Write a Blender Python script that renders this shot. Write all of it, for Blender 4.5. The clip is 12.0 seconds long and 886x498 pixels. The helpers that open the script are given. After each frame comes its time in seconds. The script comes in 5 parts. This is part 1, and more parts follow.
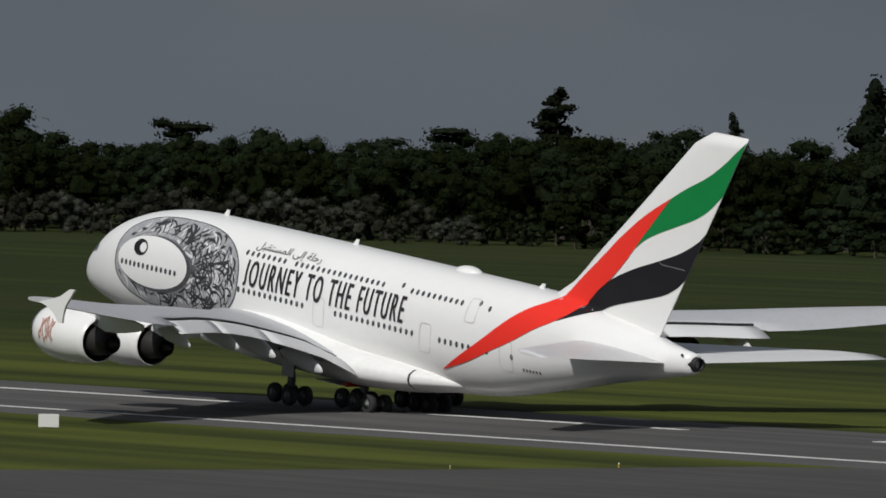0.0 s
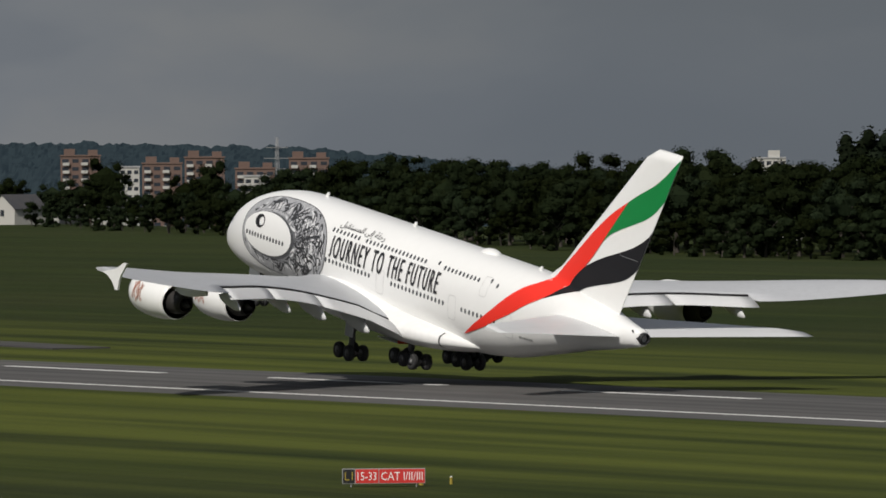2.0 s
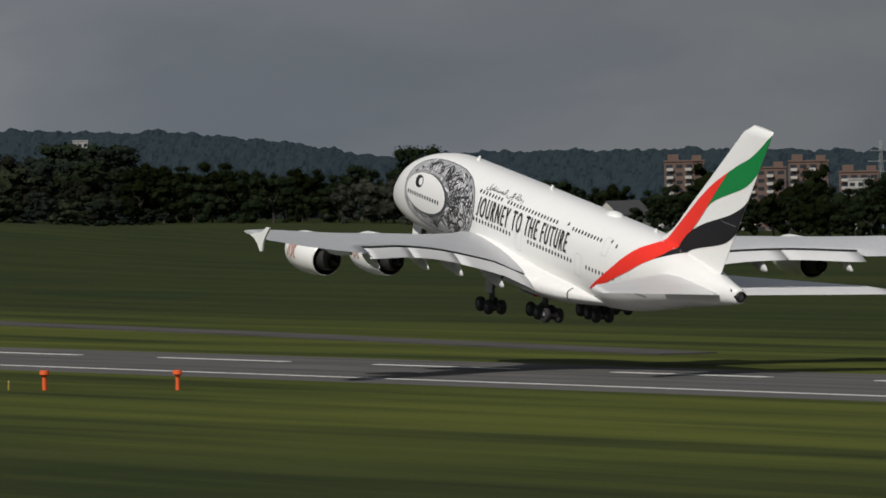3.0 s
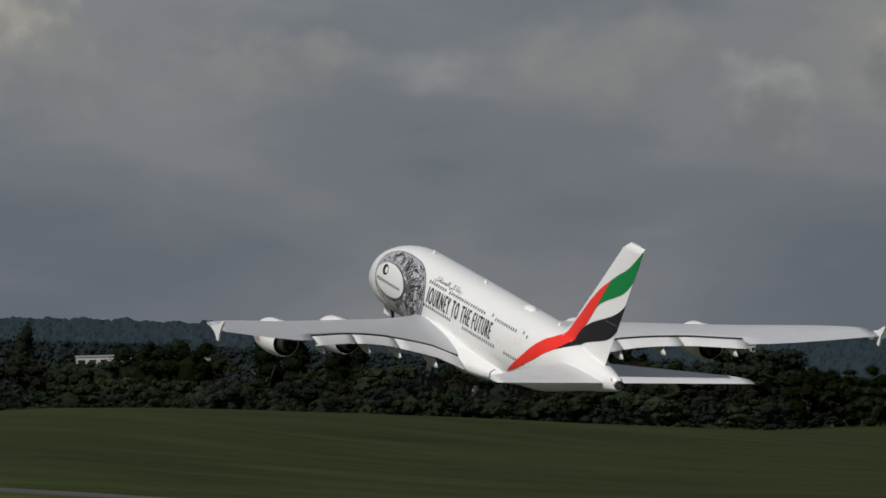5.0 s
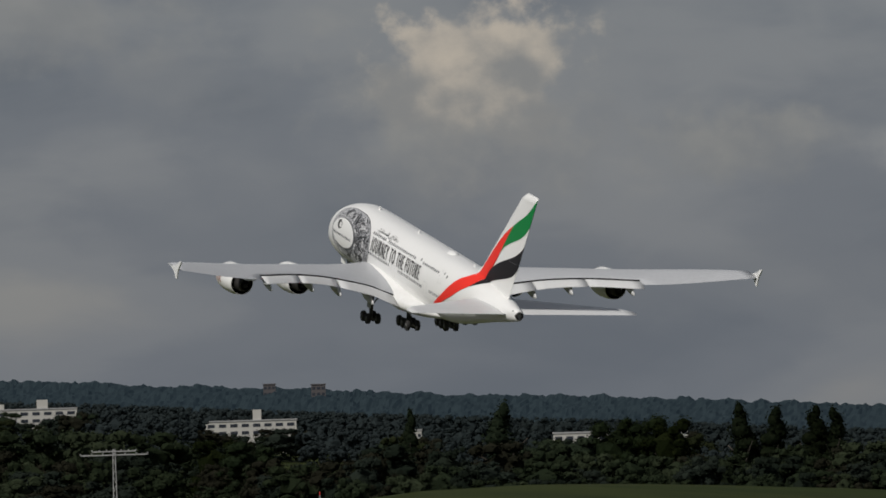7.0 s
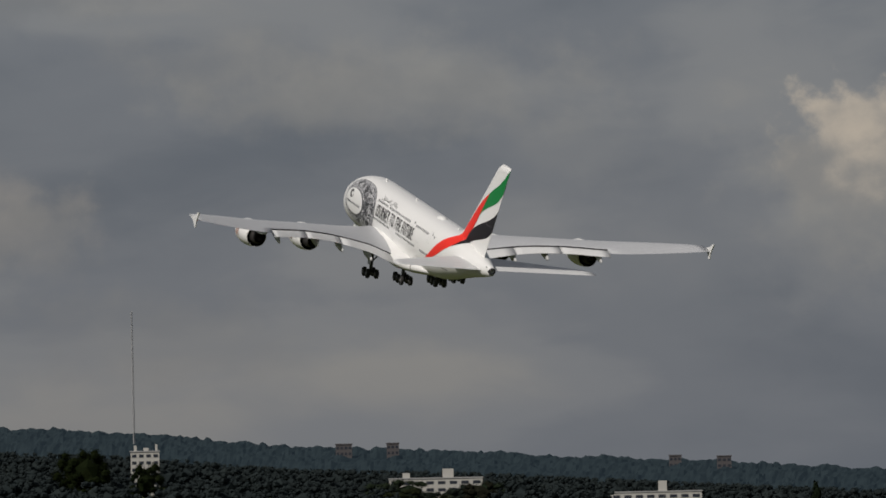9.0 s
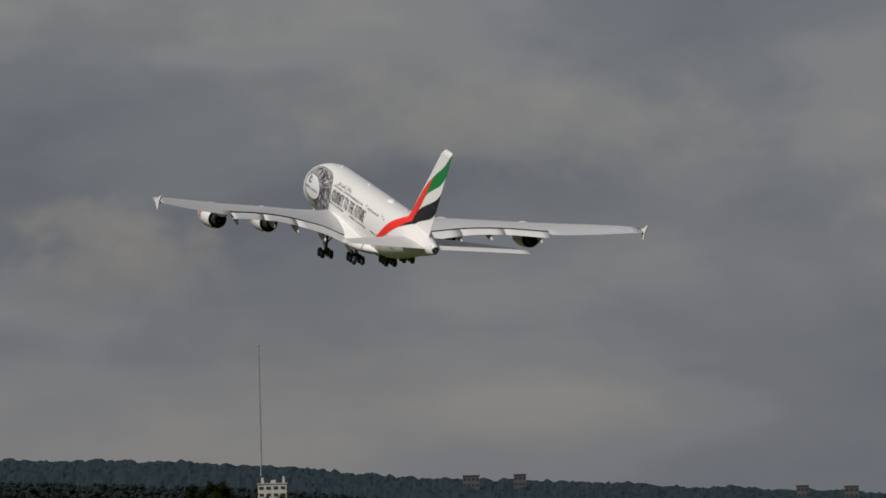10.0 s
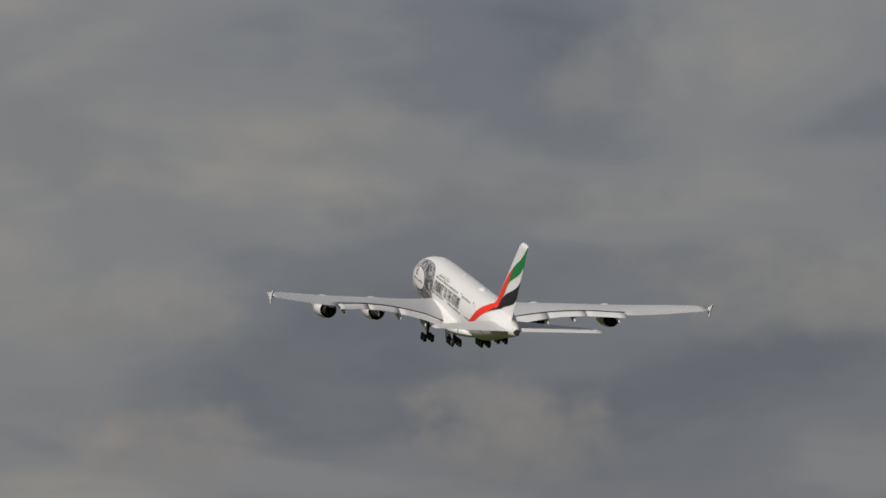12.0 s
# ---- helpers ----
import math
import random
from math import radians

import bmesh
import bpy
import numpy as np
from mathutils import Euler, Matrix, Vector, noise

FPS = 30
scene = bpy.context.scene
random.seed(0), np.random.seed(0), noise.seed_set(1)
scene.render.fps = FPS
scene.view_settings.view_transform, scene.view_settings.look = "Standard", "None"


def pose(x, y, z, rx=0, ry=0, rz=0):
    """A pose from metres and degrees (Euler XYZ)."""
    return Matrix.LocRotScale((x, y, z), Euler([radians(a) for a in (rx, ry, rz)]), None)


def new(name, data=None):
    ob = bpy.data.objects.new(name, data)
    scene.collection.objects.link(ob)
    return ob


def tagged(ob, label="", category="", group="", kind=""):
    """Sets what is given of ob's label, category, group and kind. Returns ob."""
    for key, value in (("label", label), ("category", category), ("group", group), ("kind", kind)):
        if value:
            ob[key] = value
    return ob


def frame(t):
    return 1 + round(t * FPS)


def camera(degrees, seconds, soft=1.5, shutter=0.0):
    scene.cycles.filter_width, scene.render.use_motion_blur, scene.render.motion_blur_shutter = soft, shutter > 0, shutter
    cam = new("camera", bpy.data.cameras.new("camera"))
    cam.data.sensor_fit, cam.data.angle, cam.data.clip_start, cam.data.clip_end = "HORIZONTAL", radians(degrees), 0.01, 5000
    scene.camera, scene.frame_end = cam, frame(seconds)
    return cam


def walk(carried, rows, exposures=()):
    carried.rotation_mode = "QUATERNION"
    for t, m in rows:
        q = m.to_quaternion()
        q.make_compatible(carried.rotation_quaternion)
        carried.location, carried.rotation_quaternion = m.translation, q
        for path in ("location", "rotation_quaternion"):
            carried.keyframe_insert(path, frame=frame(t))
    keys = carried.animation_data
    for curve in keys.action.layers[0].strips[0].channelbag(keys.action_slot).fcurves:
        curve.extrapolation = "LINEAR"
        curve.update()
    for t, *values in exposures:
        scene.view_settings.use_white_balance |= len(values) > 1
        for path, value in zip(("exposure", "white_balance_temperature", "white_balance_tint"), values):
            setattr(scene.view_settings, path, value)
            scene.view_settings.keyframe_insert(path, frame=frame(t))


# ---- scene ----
# The eye stands 400 m beside the runway centre line; +y is the take-off direction.
EYE = Vector((0.0, 0.0, 23.5))
cam = camera(5.43, 12.0, soft=1.7)


def aim(azimuth, elevation, roll):
    """A pose at the eye: degrees clockwise from +y, degrees up, degrees of roll."""
    turn = (Matrix.Rotation(radians(-azimuth), 4, "Z") @ Matrix.Rotation(radians(elevation + 90), 4, "X")
            @ Matrix.Rotation(radians(roll), 4, "Z"))
    return Matrix.Translation(EYE) @ turn


AIM = [
    (0.0, 37.939, -1.044, 0.893), (0.5, 36.348, -0.722, 0.729), (1.0, 34.379, -0.641, 0.266),
    (1.5, 32.132, -0.476, 0.589), (2.0, 30.219, -0.852, -0.380), (2.5, 28.125, -0.855, -0.826),
    (2.7, 27.408, -0.843, -1.068), (4.3, 23.821, -0.063, -0.639), (4.5, 23.463, 0.244, -1.037),
    (5.0, 22.445, 0.565, -1.366), (5.5, 21.795, 0.718, -1.653), (6.0, 21.545, 0.979, -1.473),
    (6.5, 21.084, 0.991, -1.718), (7.0, 19.540, 1.109, -1.752), (7.2, 18.975, 0.959, -1.898),
    (8.8, 17.263, 1.579, -1.140), (9.0, 17.053, 1.607, -1.182), (9.5, 16.503, 1.737, -1.327),
    (10.0, 16.282, 1.816, -1.379), (10.5, 15.447, 1.979, -1.265), (11.0, 14.877, 2.146, -1.591),
    (11.5, 14.232, 2.450, -1.605), (12.0, 13.937, 2.948, -1.644),
]
walk(cam, [(t, aim(a, e, r)) for t, a, e, r in AIM],
     [(0.0, 0.08, 6300, 10), (0.5, -0.1, 6200, 10), (1.0, -0.2, 6050, 10), (1.5, 0.08, 6350, 10), (2.0, 0.28, 6550, 10), (2.7, 0.18, 6550, 10), (4.3, 0.03, 6400, 10), (7.2, 0.0, 6500, 10), (8.8, -0.03, 6650, 11), (12.0, 0.02, 6750, 12)])

# ---- light ----
TO_SUN = Vector((-0.64, -0.34, 0.69)).normalized()
sun = new("sun", bpy.data.lights.new("sun", "SUN"))
sun.data.energy, sun.data.angle, sun.data.color = 3.05, radians(1.5), (1.0, 0.96, 0.9)
sun.rotation_mode = "QUATERNION"
sun.rotation_quaternion = TO_SUN.to_track_quat("Z", "Y")


class Nodes:
    """A small node-graph writer."""

    def __init__(self, tree):
        self.tree = tree
        tree.nodes.clear()

    def add(self, kind, ins=None, **props):
        n = self.tree.nodes.new(kind)
        if "operation" in props:
            n.operation = props["operation"]
        if "use_clamp" in props:
            n.use_clamp = props["use_clamp"]
        if "data_type" in props:
            n.data_type, n.blend_type = props["data_type"], props["blend_type"]
        if "interpolation_type" in props:
            n.interpolation_type = props["interpolation_type"]
        if "sky_type" in props:
            n.sky_type, n.sun_disc = props["sky_type"], props["sun_disc"]
            n.sun_elevation, n.sun_rotation = props["sun_elevation"], props["sun_rotation"]
        for k, v in (ins or {}).items():
            if isinstance(v, bpy.types.NodeSocket):
                self.tree.links.new(v, n.inputs[k])
            else:
                n.inputs[k].default_value = v
        return n

    def math(self, op, a, b=0.0, c=0.0, clamp=False):
        return self.add("ShaderNodeMath", {0: a, 1: b, 2: c}, operation=op, use_clamp=clamp).outputs[0]

    def mix(self, fac, a, b, blend="MIX"):
        return self.add("ShaderNodeMix", {0: fac, 6: a, 7: b}, data_type="RGBA", blend_type=blend).outputs[2]

    def ramp(self, fac, stops, interp="EASE"):
        n = self.add("ShaderNodeValToRGB", {0: fac})
        n.color_ramp.interpolation = interp
        while len(n.color_ramp.elements) < len(stops):
            n.color_ramp.elements.new(0.5)
        for e, (p, c) in zip(n.color_ramp.elements, stops):
            e.position, e.color = p, (*c, 1) if len(c) == 3 else c
        return n.outputs[0]

    def noise(self, vec, scale, detail=4.0, rough=0.55, distort=0.0):
        return self.add("ShaderNodeTexNoise", {"Vector": vec, "Scale": scale, "Detail": detail, "Roughness": rough,
                                               "Distortion": distort}).outputs["Fac"]


def make_sky():
    world = bpy.data.worlds.new("sky")
    scene.world = world
    world.use_nodes = True
    g = Nodes(world.node_tree)
    clear = g.add("ShaderNodeTexSky", sky_type="NISHITA", sun_disc=False, sun_elevation=math.asin(TO_SUN.z),
                  sun_rotation=math.atan2(TO_SUN.x, TO_SUN.y)).outputs[0]
    clear = g.mix(1.0, clear, (0.1, 0.1, 0.1, 1), "MULTIPLY")
    way = g.add("ShaderNodeTexCoord").outputs["Generated"]
    split = g.add("ShaderNodeSeparateXYZ", {0: way}).outputs
    azimuth = g.math("DEGREES", g.math("ARCTAN2", split[0], split[1]))
    height = g.math("DEGREES", g.math("ARCSINE", split[2]))
    flat = g.add("ShaderNodeCombineXYZ", {0: azimuth, 1: g.math("MULTIPLY", height, 2.4), 2: 3.7}).outputs[0]
    big = g.noise(flat, 0.3, 4.0, 0.42, 0.3)
    fine = g.noise(flat, 1.5, 6.0, 0.55, 0.4)
    mass = g.math("ADD", big, g.math("MULTIPLY", g.math("SUBTRACT", fine, 0.5), 0.13))
    cloud = g.ramp(mass, [(0.3, (0.094, 0.109, 0.138)), (0.45, (0.134, 0.147, 0.173)), (0.55, (0.178, 0.187, 0.204)),
                          (0.7, (0.245, 0.24, 0.232))])
    # one towering cumulus with a sunlit, peach-tinted head, and lesser ones
    round_ = g.add("ShaderNodeCombineXYZ", {0: azimuth, 1: g.math("MULTIPLY", height, 1.15), 2: 8.2}).outputs[0]
    wob = g.math("MULTIPLY", g.math("SUBTRACT", g.noise(round_, 2.2, 6.0, 0.55), 0.5), 2.2)
    curl = g.math("SUBTRACT", g.noise(round_, 2.6, 5.0, 0.5), 0.5)
    for a, e, wa, we, strength, edge, dim, tint in CLOUDS:
        dx = g.math("DIVIDE", g.math("SUBTRACT", azimuth, a), wa)
        dy = g.math("DIVIDE", g.math("SUBTRACT", height, e), we)
        d = g.math("SQRT", g.math("ADD", g.math("MULTIPLY", dx, dx), g.math("MULTIPLY", dy, dy)))
        d = g.math("ADD", d, wob)
        fac = g.add("ShaderNodeMapRange", {0: d, 1: 1.1, 2: 1.1 - edge, 3: 0.0, 4: strength}, interpolation_type="SMOOTHSTEP").outputs[0]
        lit = g.add("ShaderNodeMapRange", {0: g.math("ADD", dy, g.math("MULTIPLY", curl, 4.0)), 1: -0.9, 2: 0.9}, interpolation_type="SMOOTHSTEP").outputs[0]
        cloud = g.mix(fac, cloud, g.mix(lit, (*dim, 1), (*tint, 1)))
    # slate gloom low in the sky and towards the east of the view
    gloom = g.add("ShaderNodeMapRange", {0: azimuth, 1: 22.5, 2: 33.0, 3: 0.0, 4: 0.8}, interpolation_type="SMOOTHSTEP").outputs[0]
    back = g.add("ShaderNodeMapRange", {0: azimuth, 1: 60.0, 2: 110.0, 3: 1.0, 4: 0.0}, interpolation_type="SMOOTHSTEP").outputs[0]
    cloud = g.mix(g.math("MULTIPLY", gloom, back), cloud, (0.035, 0.045, 0.059, 1))
    low = g.add("ShaderNodeMapRange", {0: height, 1: 2.0, 2: 0.0, 3: 0.0, 4: 0.45}, interpolation_type="SMOOTHSTEP").outputs[0]
    cloud = g.mix(low, cloud, (0.125, 0.142, 0.168, 1), "MIX")
    colour = g.mix(0.06, cloud, clear)
    bg = g.add("ShaderNodeBackground", {0: colour, 1: 1.0})
    out = g.add("ShaderNodeOutputWorld")
    world.node_tree.links.new(bg.outputs[0], out.inputs[0])


CLOUDS = [  # azimuth, elevation, half width, half height, strength, edge, shaded and lit colour
    (19.75, 1.85, 1.0, 0.75, 0.7, 0.8, (0.17, 0.177, 0.19), (0.25, 0.243, 0.23)), (19.78, 2.22, 0.66, 0.44, 0.85, 0.4, (0.2, 0.2, 0.203), (0.47, 0.41, 0.34)),
    (22.45, 1.62, 0.36, 0.22, 0.42, 1.0, (0.16, 0.166, 0.177), (0.338, 0.333, 0.324)), (23.5, 1.7, 0.8, 0.32, 0.6, 0.8, (0.16, 0.166, 0.177), (0.23, 0.226, 0.218)),
    (21.3, 1.7, 0.6, 0.28, 0.5, 0.8, (0.16, 0.166, 0.177), (0.22, 0.218, 0.21)), (24.45, 1.4, 0.35, 0.42, 0.65, 0.6, (0.16, 0.164, 0.172), (0.340, 0.340, 0.324)),
    (25.55, 1.65, 0.65, 0.42, 0.65, 0.7, (0.15, 0.154, 0.16), (0.338, 0.331, 0.313)), (26.0, 1.25, 0.28, 0.22, 0.6, 0.5, (0.14, 0.145, 0.152), (0.297, 0.292, 0.277)),
    (21.5, 1.72, 0.66, 0.23, 0.5, 0.85, (0.165, 0.171, 0.182), (0.24, 0.236, 0.228)), (23.4, 1.58, 0.99, 0.34, 0.43, 0.95, (0.16, 0.166, 0.177), (0.225, 0.222, 0.216)),
    (24.6, 1.22, 0.24, 0.34, 0.43, 0.75, (0.165, 0.17, 0.18), (0.27, 0.266, 0.255)), (22, 0.85, 1.76, 0.34, 0.36, 1, (0.15, 0.159, 0.176), (0.165, 0.173, 0.188)),
    (16.8, 2.58, 1.65, 0.39, 0.5, 1, (0.19, 0.19, 0.19), (0.245, 0.24, 0.23)), (14.3, 1.75, 0.77, 0.39, 0.43, 0.95, (0.2, 0.195, 0.19), (0.275, 0.255, 0.235)),
    (14.3, 3.2, 1.21, 0.2, 0.54, 0.95, (0.125, 0.134, 0.152), (0.14, 0.149, 0.166)), (18.5, 1.4, 1.1, 0.52, 0.5, 1, (0.135, 0.149, 0.174), (0.155, 0.166, 0.187)),
    (15.4, 1.1, 1.1, 0.34, 0.36, 1, (0.17, 0.172, 0.178), (0.2, 0.198, 0.195)), (17.9, 2.2, 0.88, 0.34, 0.36, 0.95, (0.17, 0.177, 0.19), (0.2, 0.204, 0.21)),
    (13.2, 3.64, 0.83, 0.23, 0.5, 0.75, (0.18, 0.182, 0.187), (0.235, 0.23, 0.222)), (15.1, 3.95, 0.77, 0.4, 0.36, 0.95, (0.19, 0.19, 0.192), (0.26, 0.253, 0.242)),
    (12.05, 2.66, 0.77, 0.3, 0.47, 0.85, (0.185, 0.185, 0.187), (0.25, 0.243, 0.232)), (12.2, 1.8, 0.66, 0.3, 0.38, 0.85, (0.2, 0.193, 0.188), (0.29, 0.255, 0.23)),
    (14.2, 1.98, 0.66, 0.25, 0.3, 0.85, (0.2, 0.195, 0.19), (0.27, 0.248, 0.228)), (11.6, 2.1, 0.88, 0.16, 0.43, 1, (0.14, 0.146, 0.158), (0.155, 0.16, 0.17)),
    (11.6, 3.7, 0.99, 0.46, 0.36, 1, (0.14, 0.147, 0.16), (0.165, 0.17, 0.18)), (15.9, 2.75, 1.1, 0.34, 0.36, 1, (0.18, 0.18, 0.183), (0.22, 0.215, 0.208)),
    (34.8, 0.75, 1.1, 0.57, 0.29, 1, (0.08, 0.085, 0.092), (0.17, 0.158, 0.145)),
]
make_sky()


# ---- materials ----
def material(name, colour, rough=0.6, metal=0.0, spots=(), bump=0.0, bump_scale=20.0, spec=0.5, random_value=0.0, coat=0.0):
    """A surface: base colour, then spots = (scale, amount, colour) layers of stains and grain in metres."""
    m = bpy.data.materials.new(name)
    m.use_nodes = True
    g = Nodes(m.node_tree)
    at = g.add("ShaderNodeTexCoord").outputs["Object"]
    c = g.add("ShaderNodeRGB").outputs[0]
    c.default_value = (*colour, 1)
    for scale, amount, other in spots:
        n = g.noise(at, scale, 5.0, 0.6)
        c = g.mix(g.math("MULTIPLY", g.add("ShaderNodeMapRange", {0: n, 1: 0.42, 2: 0.66}).outputs[0], amount), c, (*other, 1))
    if random_value:
        rnd = g.add("ShaderNodeObjectInfo").outputs["Random"]
        v = g.math("MULTIPLY_ADD", rnd, random_value, 1 - random_value / 2)
        c = g.add("ShaderNodeHueSaturation", {"Value": v, "Hue": g.math("MULTIPLY_ADD", rnd, 0.03, 0.485), "Color": c}).outputs[0]
    ins = {"Base Color": c, "Roughness": rough, "Metallic": metal, "Specular IOR Level": spec, "Coat Weight": coat}
    if bump:
        ins["Normal"] = g.add("ShaderNodeBump", {"Strength": bump, "Height": g.noise(at, bump_scale, 3.0)}).outputs[0]
    b = g.add("ShaderNodeBsdfPrincipled", ins)
    out = g.add("ShaderNodeOutputMaterial")
    m.node_tree.links.new(b.outputs[0], out.inputs[0])
    return m


M_WHITE = material("white_paint", (0.8, 0.8, 0.79), 0.32, spots=[(0.12, 0.10, (0.66, 0.66, 0.65)), (1.2, 0.05, (0.55, 0.54, 0.52))], coat=0.2)
M_BELLY = material("belly_paint", (0.8, 0.8, 0.79), 0.38, spots=[(0.25, 0.22, (0.58, 0.57, 0.55)), (1.6, 0.1, (0.4, 0.39, 0.37))])
M_WING = material("wing_grey", (0.46, 0.47, 0.49), 0.42, spots=[(0.2, 0.3, (0.38, 0.39, 0.41)), (2.0, 0.15, (0.27, 0.27, 0.28))])
M_FLAP = material("flap_grey", (0.6, 0.605, 0.61), 0.45, spots=[(0.3, 0.25, (0.5, 0.5, 0.51))])
M_RED = material("livery_red", (0.78, 0.035, 0.022), 0.5, spec=0.2, spots=[(0.4, 0.12, (0.62, 0.025, 0.016))])
M_GREEN = material("livery_green", (0.008, 0.2, 0.05), 0.5, spec=0.2, spots=[(0.4, 0.12, (0.006, 0.15, 0.038))])
M_BLACK = material("livery_black", (0.012, 0.012, 0.014), 0.5, spec=0.2, spots=[(0.4, 0.2, (0.022, 0.022, 0.025))])
M_TEXT = material("lettering_black", (0.02, 0.02, 0.022), 0.45)
M_GOLD = material("livery_gold", (0.42, 0.2, 0.15), 0.45)
M_PANE = material("window_dark", (0.07, 0.075, 0.082), 0.2, spec=0.7)
M_LINE = material("panel_line", (0.5, 0.5, 0.5), 0.6)
M_SEAM = material("seam_grey", (0.16, 0.16, 0.17), 0.6)
M_DARK = material("dark_cavity", (0.012, 0.012, 0.013), 0.7)
M_METAL = material("hot_metal", (0.026, 0.024, 0.023), 0.6, 0.2, spots=[(2.0, 0.4, (0.04, 0.036, 0.032))])
M_LIP = material("bare_alloy", (0.72, 0.72, 0.73), 0.2, 1.0)
M_TYRE = material("tyre_rubber", (0.02, 0.02, 0.021), 0.8, spots=[(4.0, 0.4, (0.035, 0.034, 0.033))])
M_HUB = material("wheel_hub", (0.15, 0.15, 0.15), 0.5, 0.4)
M_GEAR = material("gear_steel", (0.09, 0.09, 0.092), 0.45, 0.4, spots=[(3.0, 0.4, (0.1, 0.1, 0.1))])
M_RING = material("silver_print", (0.33, 0.335, 0.35), 0.45, spots=[(0.5, 0.5, (0.22, 0.225, 0.238)), (3.0, 0.35, (0.55, 0.555, 0.565))])
M_HOLLOW = material("shaded_print", (0.19, 0.195, 0.207), 0.45, spots=[(0.5, 0.5, (0.12, 0.125, 0.135)), (3.0, 0.3, (0.3, 0.3, 0.31))])
M_RIM = material("dark_print", (0.075, 0.078, 0.085), 0.5, spots=[(0.8, 0.6, (0.03, 0.03, 0.034))])
M_SCRIPT = material("ink_print", (0.03, 0.031, 0.035), 0.5)
M_GLEAM = material("pale_print", (0.62, 0.625, 0.635), 0.45)
M_CONC = material("sign_board", (0.6, 0.6, 0.58), 0.7)


def ground_material():
    m = bpy.data.materials.new("grass")
    m.use_nodes = True
    g = Nodes(m.node_tree)
    at = g.add("ShaderNodeTexCoord").outputs["Object"]
    swath = g.add("ShaderNodeMapping", {0: at, 3: (1, 0.05, 1)}).outputs[0]
    stripes = g.noise(swath, 0.11, 3.0, 0.5)
    stripes2 = g.noise(swath, 0.4, 3.0, 0.6)
    patch = g.noise(at, 0.012, 5.0, 0.6)
    tuft = g.noise(at, 0.7, 4.0, 0.7)
    c = g.ramp(stripes, [(0.34, (0.010, 0.017, 0.004)), (0.5, (0.019, 0.028, 0.006)), (0.66, (0.037, 0.046, 0.010))], "LINEAR")
    c = g.mix(g.math("MULTIPLY", stripes2, 0.45), c, (0.023, 0.033, 0.008, 1))
    c = g.mix(g.add("ShaderNodeMapRange", {0: stripes2, 1: 0.5, 2: 0.72, 3: 0.0, 4: 0.32}).outputs[0], c, (0.058, 0.069, 0.016, 1))
    c = g.mix(g.math("MULTIPLY", g.add("ShaderNodeMapRange", {0: patch, 1: 0.42, 2: 0.7}).outputs[0], 0.5), c, (0.042, 0.043, 0.015, 1))
    c = g.mix(g.math("MULTIPLY", tuft, 0.5), c, (0.018, 0.03, 0.007, 1))
    bump = g.add("ShaderNodeBump", {"Strength": 0.8, "Distance": 0.3, "Height": g.math("ADD", tuft, g.math("MULTIPLY", stripes2, 2.0))}).outputs[0]
    # closely mown, yellower strips beside the runway
    x = g.add("ShaderNodeSeparateXYZ", {0: at}).outputs[0]
    mown = g.add("ShaderNodeMapRange", {0: g.math("ABSOLUTE", g.math("SUBTRACT", x, 385.0)), 1: 130.0, 2: 60.0, 3: 0.0, 4: 0.75}, interpolation_type="SMOOTHSTEP").outputs[0]
    c = g.mix(g.math("MULTIPLY", mown, g.add("ShaderNodeMapRange", {0: stripes, 1: 0.3, 2: 0.62}).outputs[0]), c, (0.088, 0.103, 0.017, 1))
    b = g.add("ShaderNodeBsdfPrincipled", {"Base Color": c, "Roughness": 0.95, "Specular IOR Level": 0.1, "Normal": bump})
    m.node_tree.links.new(b.outputs[0], g.add("ShaderNodeOutputMaterial").inputs[0])
    return m


def asphalt_material(name, dark, light, rubber):
    m = bpy.data.materials.new(name)
    m.use_nodes = True
    g = Nodes(m.node_tree)
    at = g.add("ShaderNodeTexCoord").outputs["Object"]
    along = g.add("ShaderNodeMapping", {0: at, 3: (1, 0.02, 1)}).outputs[0]
    streak = g.noise(along, 0.35, 4.0, 0.6)
    patch = g.noise(at, 0.05, 4.0, 0.6)
    grain = g.noise(at, 6.0, 2.0)
    c = g.mix(patch, (*dark, 1), (*light, 1))
    c = g.mix(g.math("MULTIPLY", g.add("ShaderNodeMapRange", {0: streak, 1: 0.4, 2: 0.65}).outputs[0], rubber), c, (0.02, 0.02, 0.021, 1))
    c = g.mix(g.math("MULTIPLY", grain, 0.35), c, (0.05, 0.05, 0.05, 1))
    b = g.add("ShaderNodeBsdfPrincipled", {"Base Color": c, "Roughness": 0.85, "Specular IOR Level": 0.25})
    m.node_tree.links.new(b.outputs[0], g.add("ShaderNodeOutputMaterial").inputs[0])
    return m


M_GRASS = ground_material()
M_RUNWAY = asphalt_material("runway_asphalt", (0.07, 0.067, 0.065), (0.145, 0.138, 0.131), 0.55)
M_SHOULDER = asphalt_material("shoulder_asphalt", (0.075, 0.074, 0.072), (0.12, 0.117, 0.113), 0.2)
M_TAXI = asphalt_material("taxiway_asphalt", (0.042, 0.04, 0.038), (0.1, 0.094, 0.088), 0.45)
M_MARK = material("marking_white", (0.62, 0.62, 0.6), 0.7, spots=[(0.8, 0.35, (0.35, 0.35, 0.34))])


